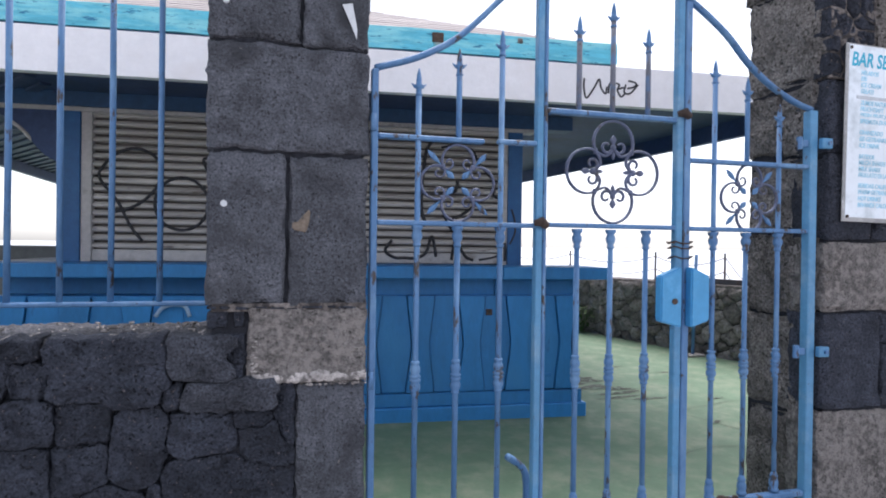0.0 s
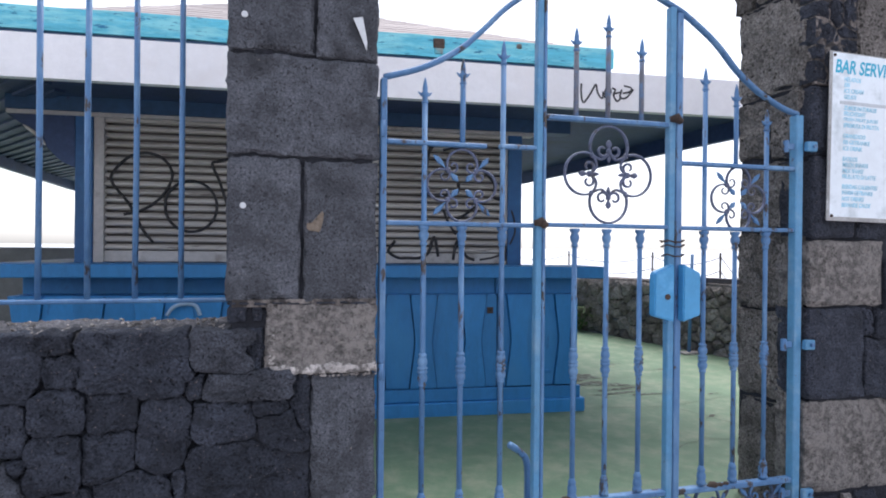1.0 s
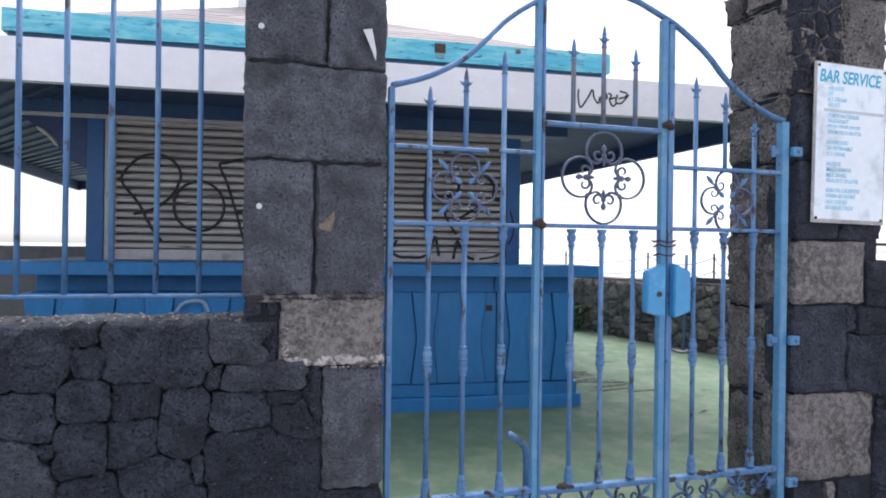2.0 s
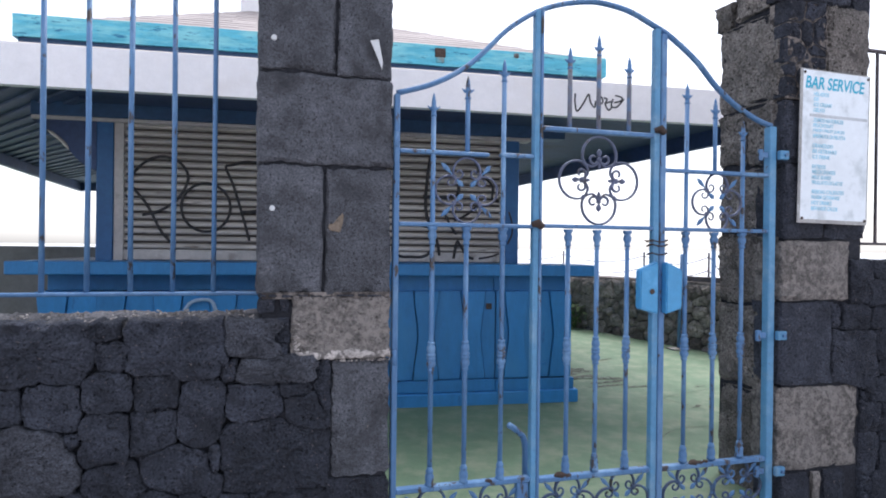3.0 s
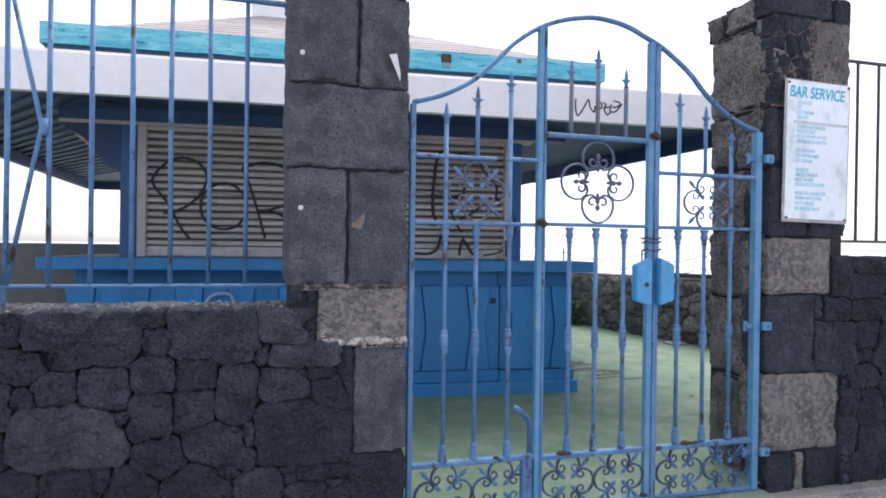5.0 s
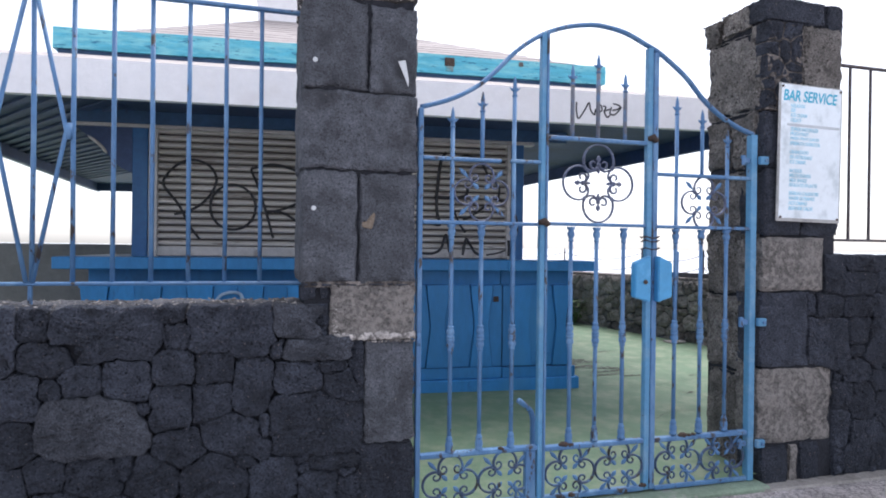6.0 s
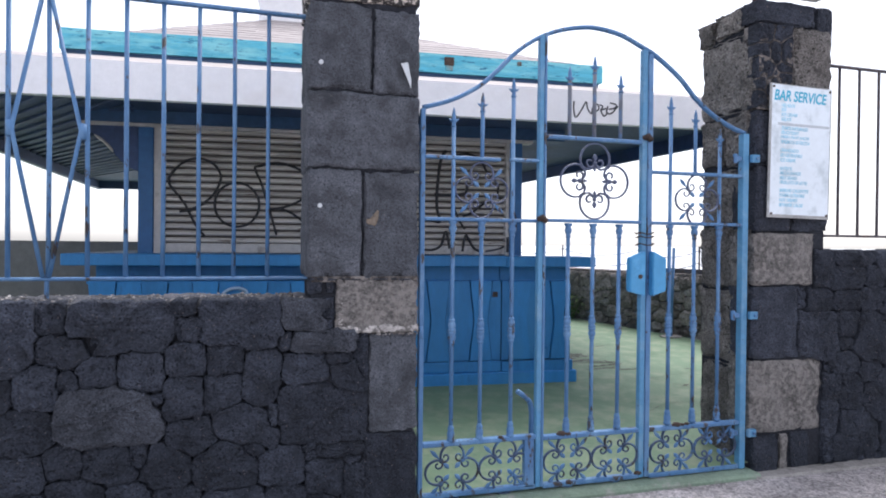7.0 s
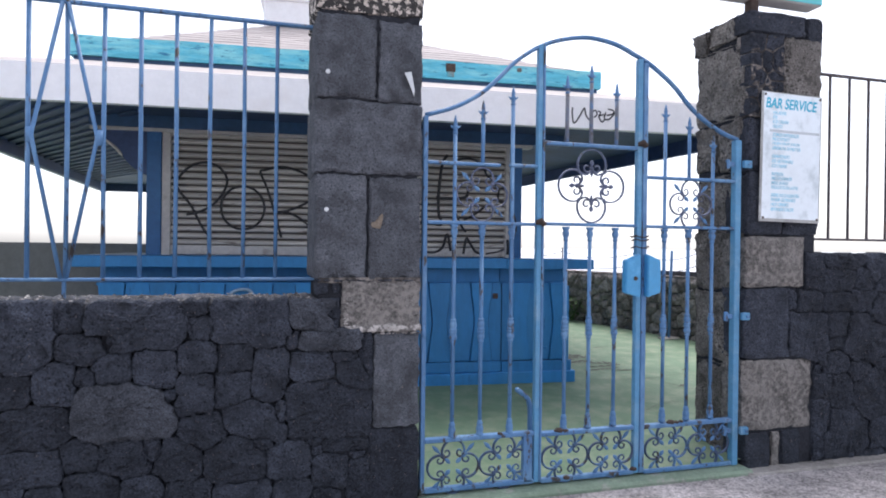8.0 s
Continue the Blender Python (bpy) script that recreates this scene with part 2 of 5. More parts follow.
def part(name, bm, mat, parent, label="", smooth=False):
    """Links a bmesh as one mesh object under a thing or under a part."""
    ob = link(name, bm, mat, smooth)
    ob.parent = parent
    if label:
        ob["label"] = label
    return ob


def share(name, source, parent, m):
    """One more piece on the mesh of another."""
    ob = new(name, source.data)
    ob.parent = parent
    ob.matrix_basis = m
    return ob


def thing(name, label, category, at=None, group="", kind=""):
    ob = new(name)
    ob.empty_display_size = 0.1
    ob.matrix_basis = at or Matrix()
    return tagged(ob, label, category, group, kind)


def box(bm, x0, x1, y0, y1, z0, z1, bevel=0.0, seg=1):
    made = bmesh.ops.create_cube(bm, size=1.0, matrix=Matrix.LocRotScale(((x0 + x1) / 2, (y0 + y1) / 2, (z0 + z1) / 2), None, (x1 - x0, y1 - y0, z1 - z0)))
    if bevel:
        edges = {e for v in made["verts"] for e in v.link_edges}
        bmesh.ops.bevel(bm, geom=list(edges), offset=bevel, segments=seg, affect="EDGES", profile=0.5)
    return bm


def boxed(*a, bevel=0.004, seg=1):
    return box(bmesh.new(), *a, bevel=bevel, seg=seg)


def tube(bm, points, radius, sides=8, close=False, flat=None):
    """A round or flattened bar along points. radius: one number, or one for each point."""
    pts = [Vector(p) for p in points]
    count = len(pts)
    rings = []
    side = None
    for i, p in enumerate(pts):
        a, b = pts[i - 1] if i or close else p, pts[(i + 1) % count] if i < count - 1 or close else p
        d = (b - a).normalized()
        if side is None:
            side = d.cross(Vector((0, 1, 0)))
            if side.length < 0.1:
                side = d.cross(Vector((1, 0, 0)))
        side = (side - side.dot(d) * d).normalized()
        up = d.cross(side).normalized()
        r = radius[i] if isinstance(radius, (list, tuple)) else radius
        fx, fy = flat or (1, 1)
        rings.append([bm.verts.new(p + r * (fx * math.cos(q) * side + fy * math.sin(q) * up)) for q in [2 * math.pi * (k + 0.5) / sides for k in range(sides)]])
    for i in range(count if close else count - 1):
        a, b = rings[i], rings[(i + 1) % count]
        for k in range(sides):
            bm.faces.new((a[k], a[(k + 1) % sides], b[(k + 1) % sides], b[k]))
    if not close:
        bm.faces.new(rings[0])
        bm.faces.new(rings[-1])
    return bm


def lathe(bm, profile, x, y, sides=12):
    """Rows of (radius, z) turned round the upright through (x, y)."""
    return tube(bm, [(x, y, z) for _, z in profile], [r for r, _ in profile], sides)


def bezier(points, steps=8):
    """A smooth line through points (Catmull-Rom)."""
    p = [Vector(q) for q in points]
    p = [2 * p[0] - p[1]] + p + [2 * p[-1] - p[-2]]
    out = []
    for i in range(1, len(p) - 2):
        for k in range(steps):
            t = k / steps
            out.append(0.5 * ((2 * p[i]) + (p[i + 1] - p[i - 1]) * t + (2 * p[i - 1] - 5 * p[i] + 4 * p[i + 1] - p[i + 2]) * t * t + (3 * p[i] - p[i - 1] - 3 * p[i + 1] + p[i + 2]) * t ** 3))
    return out + [p[-2]]


def cells(seeds, x0, x1, z0, z1):
    """The cell of each seed (x, z, weight) inside a rectangle, as polygons; a heavier seed takes more room."""
    out = []
    for i, (sx, sz, sw) in enumerate(seeds):
        poly = [(x0, z0), (x1, z0), (x1, z1), (x0, z1)]
        for j, (tx, tz, tw) in enumerate(seeds):
            if i == j or abs(tx - sx) + abs(tz - sz) > 1.6:
                continue
            nx, nz = tx - sx, tz - sz
            c = (tx * tx + tz * tz - tw - sx * sx - sz * sz + sw) / 2
            cut = []
            for k, a in enumerate(poly):
                b = poly[(k + 1) % len(poly)]
                da, db = a[0] * nx + a[1] * nz - c, b[0] * nx + b[1] * nz - c
                if da <= 0:
                    cut.append(a)
                if da * db < 0:
                    s = da / (da - db)
                    cut.append((a[0] + s * (b[0] - a[0]), a[1] + s * (b[1] - a[1])))
            poly = cut
            if len(poly) < 3:
                break
        if len(poly) >= 3:
            out.append(poly)
    return out


def outlines(stones, x0, x1, z0, z1, grow=1.3, power=5.0):
    """The outline of each stone (x, z, half width, half height, turn): it swells from its middle until it meets its neighbours."""
    def away(q, x, z):
        dx, dz = x - q[0], z - q[1]
        c, s = q[4], q[5]
        return ((abs(c * dx + s * dz) / q[2]) ** power + (abs(c * dz - s * dx) / q[3]) ** power) ** (1 / power)

    full = [(*q[:4], math.cos(radians((tuple(q) + (0,))[4])), math.sin(radians((tuple(q) + (0,))[4]))) for q in stones]
    out = []
    for i, q in enumerate(full):
        near = [p for j, p in enumerate(full) if j != i and abs(p[0] - q[0]) < 1.25 * (p[2] + q[2]) + 0.06 and abs(p[1] - q[1]) < 1.25 * (p[3] + q[3]) + 0.06]
        poly = []
        for k in range(32):
            c, s, r = math.cos(math.tau * k / 32), math.sin(math.tau * k / 32), 0.008
            while True:
                x, z = q[0] + c * (r + 0.004), q[1] + s * (r + 0.004)
                own = away(q, x, z)
                if own > grow or not (x0 < x < x1 and z0 < z < z1) or any(away(p, x, z) < own for p in near):
                    break
                r += 0.004
            poly.append((q[0] + c * r, q[1] + s * r))
        out.append(poly)
    return out


def scatter(seeds, x0, x1, z0, z1, gap, tries, rng):
    for _ in range(tries):
        p = (rng.uniform(x0, x1), rng.uniform(z0, z1), rng.choice((0.0, 0.004, 0.008, 0.014)) * gap / 0.18)
        if all((p[0] - q[0]) ** 2 + 1.5 * (p[1] - q[1]) ** 2 > gap * gap for q in seeds):
            seeds.append(p)
    return seeds


def stone(poly, depth=0.12, joint=0.006, bulge=0.012, seed=0.0, step=0.045, rough=1.0):
    """A rough stone with a polygon for a face, its front towards -y, its edges broken and its face uneven."""
    cx, cz = sum(p[0] for p in poly) / len(poly), sum(p[1] for p in poly) / len(poly)
    ring = []
    for k, a in enumerate(poly):
        b = poly[(k + 1) % len(poly)]
        n = max(1, int(math.hypot(b[0] - a[0], b[1] - a[1]) / step))
        ring += [(a[0] + (b[0] - a[0]) * s / n, a[1] + (b[1] - a[1]) * s / n) for s in range(n)]
    n = len(ring)
    soft = []
    for k, p in enumerate(ring):
        x, z = (ring[k - 1][0] + 10 * p[0] + ring[(k + 1) % n][0]) / 12, (ring[k - 1][1] + 10 * p[1] + ring[(k + 1) % n][1]) / 12
        soft.append((x + rough * (0.006 * noise.noise((p[0] * 11, p[1] * 11, 31)) + 0.005 * noise.noise((p[0] * 34, p[1] * 34, 33))), z + rough * (0.006 * noise.noise((p[0] * 11, p[1] * 11, 47)) + 0.005 * noise.noise((p[0] * 34, p[1] * 34, 49)))))
    tilt = (noise.noise((cx * 5, cz * 5, 7)) * 0.1, noise.noise((cx * 5, cz * 5, 17)) * 0.1)
    proud = noise.noise((cx * 9, cz * 9, 3)) * 0.016
    bm = bmesh.new()
    levels = []
    for inset_by, y in ((joint, depth), (joint, 0.008), (joint + 0.002, 0.002), (joint + 0.007, -0.001)):
        row = []
        for x, z in soft:
            far = math.hypot(x - cx, z - cz) or 1e-6
            wob = rough * 0.005 * noise.noise((x * 34, z * 34, seed)) + 0.004 * noise.noise((x * 90, z * 90, seed))
            f = max(0.3, (far - inset_by + wob) / far)
            px, pz = cx + (x - cx) * f, cz + (z - cz) * f
            dy = 0 if y == depth else proud + tilt[0] * (px - cx) + tilt[1] * (pz - cz) + 0.008 * noise.noise((px * 30, pz * 30, seed + 5))
            row.append(bm.verts.new((px, y + dy, pz)))
        levels.append(row)
    for f in (0.8, 0.62, 0.44, 0.24):
        row = []
        for x, z in soft:
            px, pz = cx + (x - cx) * f, cz + (z - cz) * f
            rel = 0.018 * noise.noise((px * 13, pz * 13, seed + 9)) + 0.013 * noise.noise((px * 36, pz * 36, seed + 2)) + 0.006 * noise.noise((px * 85, pz * 85, seed + 4))
            row.append(bm.verts.new((px, proud - bulge * (1.1 - f) + tilt[0] * (px - cx) + tilt[1] * (pz - cz) + rel, pz)))
        levels.append(row)
    for a, b in zip(levels, levels[1:]):
        for k in range(n):
            bm.faces.new((a[k], a[(k + 1) % n], b[(k + 1) % n], b[k]))
    top = bm.verts.new((cx, proud - bulge, cz))
    for k in range(n):
        bm.faces.new((levels[-1][k], levels[-1][(k + 1) % n], top))
    return bm


def block(x0, x1, y0, y1, z0, z1, rough=0.008, seed=0.0, cuts=7):
    """A hewn stone block with broken edges."""
    bm = bmesh.new()
    bmesh.ops.create_cube(bm, size=1.0)
    bmesh.ops.subdivide_edges(bm, edges=bm.edges[:], cuts=cuts, use_grid_fill=True)
    sx, sy, sz = x1 - x0, y1 - y0, z1 - z0
    c = Vector(((x0 + x1) / 2, (y0 + y1) / 2, (z0 + z1) / 2))
    for v in bm.verts:
        q = v.co.copy()
        edge = sum(abs(abs(k) - 0.5) < 1e-4 for k in q)
        p = Vector((c.x + q.x * sx, c.y + q.y * sy, c.z + q.z * sz))
        inward = Vector(tuple(-math.copysign(1, k) if abs(abs(k) - 0.5) < 1e-4 else 0 for k in q))
        near = noise.noise((p.x * 9, p.y * 9, p.z * 9 + seed))
        fine = noise.noise((p.x * 33 + seed, p.y * 33, p.z * 33))
        pull = rough * (0.5 + near * 0.9 + fine * 0.7)
        if edge > 1:
            pull += rough * (0.7 + 0.9 * fine + 0.5 * abs(near))
        v.co = p + inward * pull
    return bm


# ---------------------------------------------------------------- ground
def sheet(name, x0, x1, y0, y1, z_of, mat, nx=2, ny=2):
    bm = bmesh.new()
    grid = [[bm.verts.new((x0 + (x1 - x0) * i / nx, y0 + (y1 - y0) * j / ny, 0)) for i in range(nx + 1)] for j in range(ny + 1)]
    for row in grid:
        for v in row:
            v.co.z = z_of(v.co.x, v.co.y)
    for j in range(ny):
        for i in range(nx):
            bm.faces.new((grid[j][i], grid[j][i + 1], grid[j + 1][i + 1], grid[j + 1][i]))
    return link(name, bm, mat)


def floor_z(x, y):
    return -0.11 + 0.03 * y


STREET_Z = -0.165
water = tagged(sheet("water", -4500, 4500, -4500, 4500, lambda x, y: -5.0, WATER), "pale hazy sea reaching to the horizon", "sea", kind="structure")
ground = tagged(sheet("road", -60, 60, -60, 0.3, lambda x, y: STREET_Z, ASPHALT), "worn grey street surface with pinkish gravel specks", "road", kind="structure")
floor = tagged(sheet("floor", -9, 9, 0.03, 12, floor_z, FLOOR_GREEN, 8, 8), "pale green painted concrete terrace floor, cracked and stained", "floor", kind="structure")
sill = tagged(link("sill", boxed(-0.03, 1.95, -0.075, 0.12, -0.3, -0.138, bevel=0.012), SILL_GREEN), "worn green painted concrete sill under the gate", "sill", kind="structure")
edge = tagged(link("kerb", boxed(1.9, 9.0, -0.09, 0.02, -0.3, STREET_Z + 0.012, bevel=0.01), KERB), "thin grey concrete edge along the foot of the stone wall", "kerb", kind="structure")


# ---------------------------------------------------------------- gate
GY = 0.035
gate = thing("iron_gate", "closed weathered blue wrought-iron gate with spear tips and scrolls", "gate")


def bar_box(name, x0, x1, z0, z1, mat=GATE_BLUE, y0=GY - 0.018, y1=GY + 0.018, parent=gate, bevel=0.004):
    return part(name, boxed(x0, x1, y0, y1, z0, z1, bevel=bevel), mat, parent)


# uprights
bar_box("stile", -0.018, 0.006, -0.12, 1.79)
bar_box("post", 0.607, 0.634, -0.12, 2.21, GATE_LIGHT)
# darker strip right of the post puts its shaded side into the paint
bar_box("stile", 0.636, 0.650, -0.12, 2.215, GATE_BLUE)
bar_box("stile", 1.213, 1.244, -0.125, 2.19, GATE_LIGHT)
bar_box("stile", 1.248, 1.279, -0.125, 2.17, GATE_BLUE)
bar_box("stile", 1.868, 1.908, -0.135, 1.775, GATE_LIGHT, GY - 0.022, GY + 0.022)
bar_box("bolt_sleeve", 0.545, 0.598, -0.115, 0.13, GATE_BLUE)
# rails
for x0, x1, zs in ((0.006, 0.607, (-0.112, 0.142, 1.253)), (0.650, 1.213, (-0.117, 0.132, 1.258)), (1.279, 1.868, (-0.122, 0.130, 1.256))):
    for z in zs:
        half = 0.009 if z > 1 else 0.012
        bar_box("rail", x0, x1, z - half, z + half)
bar_box("rail", 0.006, 0.40, 1.549, 1.566)
bar_box("rail", 0.455, 0.607, 1.553, 1.570)
bar_box("rail", 0.650, 1.213, 1.680, 1.700)
bar_box("rail", 1.279, 1.868, 1.524, 1.542)
# arch
ARCH = [(-0.005, 1.795), (0.145, 1.845), (0.279, 1.919), (0.378, 2.006), (0.482, 2.11), (0.604, 2.195), (0.716, 2.243), (0.833, 2.271), (0.936, 2.279), (1.076, 2.259), (1.202, 2.210), (1.30, 2.165), (1.447, 2.063), (1.562, 1.950), (1.679, 1.866), (1.80, 1.808), (1.888, 1.782)]
part("arch", tube(bmesh.new(), bezier([(x, GY, z) for x, z in ARCH], 5), 0.015, 8, flat=(0.8, 1.2)), GATE_BLUE, gate, smooth=True)


def spear(x, z0, tip, mat=None):
    """An upright bar with a spear tip; the long ones carry turned knobs."""
    bar = part("baluster", tube(bmesh.new(), [(x, GY, z0), (x, GY, tip - 0.06)], 0.0105, 8), mat or GATE_BLUE, gate, smooth=True)
    return bar


def spear_tip(x, tip):
    bm = bmesh.new()
    lathe(bm, [(0.010, tip - 0.100), (0.015, tip - 0.096), (0.010, tip - 0.089), (0.008, tip - 0.076), (0.020, tip - 0.064), (0.010, tip - 0.053), (0.010, tip - 0.04), (0.007, tip - 0.02), (0.002, tip)], x, GY, 8)
    for s in (-1, 1):
        tube(bm, [(x, GY, tip - 0.067), (x + s * 0.015, GY, tip - 0.065), (x + s * 0.027, GY, tip - 0.055)], [0.008, 0.006, 0.002], 6)
    part("spear_tip", bm, GATE_BLUE, gate, smooth=True)


def knob(x, profile):
    part("knob", lathe(bmesh.new(), profile, x, GY, 12), GATE_BLUE, gate, smooth=True)


MID_KNOB = [(0.010, 0.632), (0.015, 0.636), (0.015, 0.642), (0.012, 0.646), (0.019, 0.657), (0.020, 0.670), (0.014, 0.681), (0.020, 0.686), (0.020, 0.692), (0.014, 0.696), (0.020, 0.700), (0.020, 0.706), (0.013, 0.711),
            (0.019, 0.722), (0.018, 0.737), (0.012, 0.746), (0.016, 0.750), (0.016, 0.756), (0.010, 0.760)]
TOP_KNOB = [(0.0105, 1.168), (0.014, 1.172), (0.014, 1.180), (0.011, 1.184), (0.018, 1.198), (0.020, 1.212), (0.014, 1.226), (0.021, 1.234), (0.022, 1.245)]
LOW_KNOB = [(0.020, 0.150), (0.020, 0.160), (0.016, 0.165), (0.019, 0.178), (0.018, 0.196), (0.013, 0.204), (0.016, 0.209), (0.016, 0.216), (0.012, 0.222), (0.0105, 0.232)]
BARS = [(0.153, 1.806, True), (0.304, 1.891, False), (0.470, 1.978, True), (0.785, 2.064, False), (0.930, 2.133, False), (1.087, 2.047, False), (1.402, 1.952, True), (1.562, 1.892, False), (1.725, 1.795, True)]
for n_bar, (x, tip, whole) in enumerate(BARS):
    if whole:
        spear(x, 0.14, tip)
    else:
        spear(x, 0.14, 1.25)
        spear(x, (1.55, 1.69, 1.53)[n_bar // 3], tip, (None, IRON_WORN, None)[n_bar // 3])
    spear_tip(x, tip)
    for p in (MID_KNOB, TOP_KNOB, LOW_KNOB):
        knob(x, p)


def curl(bm, cx, cz, r0, r1, a0, a1, radius=0.004, y=GY):
    """A scroll from radius r0 to r1 round a centre, between two angles in degrees."""
    n = 12
    tube(bm, [(cx + (r0 + (r1 - r0) * k / n) * math.cos(radians(a0 + (a1 - a0) * k / n)), y, cz + (r0 + (r1 - r0) * k / n) * math.sin(radians(a0 + (a1 - a0) * k / n))) for k in range(n + 1)],
         [radius * (1 - 0.35 * k / n) for k in range(n + 1)], 6)


def bud(bm, x, z, angle, length, width):
    """A leaf-shaped bud that points along an angle."""
    c, s = math.cos(radians(angle)), math.sin(radians(angle))
    tube(bm, [(x + c * length * k, GY, z + s * length * k) for k in (0, 0.25, 0.45, 0.65, 0.85, 1.0)], [width * w for w in (0.35, 0.3, 0.75, 1.0, 0.6, 0.08)], 6, flat=(1, 0.5))


def quatrefoil(cx, cz, c, r, bar, mat, sx=1.0, sz=1.0):
    """Four C-scrolls that meet on the diagonals, with a leaf and two curls at each meeting."""
    p = (2 * c + math.sqrt(4 * c * c - 8 * (c * c - r * r))) / 4
    half = math.degrees(math.atan2(p, p - c))
    for q in range(4):
        bm = bmesh.new()
        ax, az = c * math.cos(q * math.pi / 2), c * math.sin(q * math.pi / 2)
        pts = []
        for k in range(19):
            a = radians(q * 90 - half + 2 * half * k / 18)
            pts.append((cx + sx * (ax + r * math.cos(a)), GY, cz + sz * (az + r * math.sin(a))))
        tube(bm, pts, bar, 6, flat=(0.8, 1.4))
        part("scroll", bm, mat, gate, smooth=True)
    for q in range(4):
        a = 45 + 90 * q
        s, t = math.cos(radians(a)), math.sin(radians(a))
        nx, nz = cx + sx * p * 1.41 * s, cz + sz * p * 1.41 * t
        bm = bmesh.new()
        bud(bm, nx, nz, a, r * 1.34, r * 0.2)
        bud(bm, nx - 0.1 * r * s, nz - 0.1 * r * t, a + 180, r * 0.88, r * 0.22)
        leaf, bm = bm, bmesh.new()
        for side in (-1, 1):
            tx, tz = -t * side, s * side
            hx, hz = nx + tx * r * 0.42 - s * r * 0.06, nz + tz * r * 0.42 - t * r * 0.06
            start = math.degrees(math.atan2(nz - hz, nx - hx))
            curl(bm, hx, hz, r * 0.43, r * 0.1, start, start + side * 360 * -0.9, bar * 0.8)
        lathe(bm, [(bar * 0.9, nz - bar * 1.7), (bar * 1.6, nz - bar * 0.8), (bar * 1.6, nz + bar * 0.8), (bar * 0.9, nz + bar * 1.7)], nx, GY, 6)
        part("curl", bm, mat, gate, smooth=True)
        part("fleuron", leaf, GATE_BLUE, gate, smooth=True)


def rosette(cx, cz, c, r, bar, mat):
    """The open flower of the middle leaf: four wide loops with a fleur-de-lis inside each."""
    p = (2 * c + math.sqrt(4 * c * c - 8 * (c * c - r * r))) / 4
    half = math.degrees(math.atan2(p, p - c))
    for q in range(4):
        bm = bmesh.new()
        ax, az = c * math.cos(q * math.pi / 2), c * math.sin(q * math.pi / 2)
        tube(bm, [(cx + ax + r * math.cos(radians(q * 90 - half + 2 * half * k / 24)), GY, cz + az + r * math.sin(radians(q * 90 - half + 2 * half * k / 24))) for k in range(25)], bar, 6, flat=(0.8, 1.4))
        part("loop", bm, mat, gate, smooth=True)
        bm = bmesh.new()
        a = 45 + 90 * q
        nx, nz = cx + 1.41 * p * math.cos(radians(a)), cz + 1.41 * p * math.sin(radians(a))
        lathe(bm, [(0.003, nz - 0.012), (0.009, nz - 0.008), (0.009, nz + 0.008), (0.003, nz + 0.012)], nx, GY, 8)
        part("collar", bm, mat, gate, smooth=True)
        bm = bmesh.new()
        a = 90 * q
        s, t = math.cos(radians(a)), math.sin(radians(a))
        fx, fz = cx + 0.088 * s, cz + 0.094 * t
        bud(bm, fx, fz, a, 0.050, 0.015)
        bud(bm, fx, fz, a + 180, 0.046, 0.010)
        for side in (-1, 1):
            tx, tz = -t * side, s * side
            base = math.degrees(math.atan2(-tz, -tx))
            curl(bm, fx + tx * 0.029 + s * 0.004, fz + tz * 0.029 + t * 0.004, 0.029, 0.010, base, base - side * 330, 0.0075)
            # the stems that swing out to the collars
            tube(bm, bezier([(fx, GY, fz), (fx + tx * 0.014 - s * 0.020, GY, fz + tz * 0.014 - t * 0.020), (fx + tx * 0.034 - s * 0.032, GY, fz + tz * 0.034 - t * 0.032), (fx + tx * 0.058 - s * 0.026, GY, fz + tz * 0.058 - t * 0.026), (cx + 1.41 * p * math.cos(radians(a + 45 * side)), GY, cz + 1.41 * p * math.sin(radians(a + 45 * side)))], 4), 0.0062, 6)
        lathe(bm, [(0.004, fz - 0.013), (0.011, fz - 0.008), (0.011, fz + 0.008), (0.004, fz + 0.013)], fx, GY, 8)
        part("fleur_de_lis", bm, mat, gate, smooth=True)


quatrefoil(0.303, 1.402, 0.078, 0.061, 0.0066, IRON_GREY)
quatrefoil(1.576, 1.390, 0.078, 0.061, 0.0066, IRON_GREY)
rosette(0.936, 1.470, 0.113, 0.086, 0.0072, IRON_GREY)
for cx in (0.162, 0.442, 0.796, 1.076, 1.432, 1.716):
    quatrefoil(cx, 0.0, 0.077, 0.0605, 0.0076, SCROLL_DARK)


# lock boxes, clamps, brackets
def lock_box(x_out, x_in, label):
    bm = bmesh.new()
    y0, y1 = GY - 0.062, GY - 0.019
    verts = []
    for y in (y0, y1):
        verts.append([bm.verts.new((x, y, z)) for x, z in ((x_out, 0.888), (x_in, 0.862), (x_in, 1.103), (x_out, 1.066))])
    a, b = verts
    bm.faces.new(a), bm.faces.new(b[::-1])
    for k in range(4):
        bm.faces.new((a[k], a[(k + 1) % 4], b[(k + 1) % 4], b[k]))
    bmesh.ops.bevel(bm, geom=bm.edges[:], offset=0.005, segments=2, affect="EDGES")
    return part("lock_box", bm, LOCK_BLUE, gate, label)


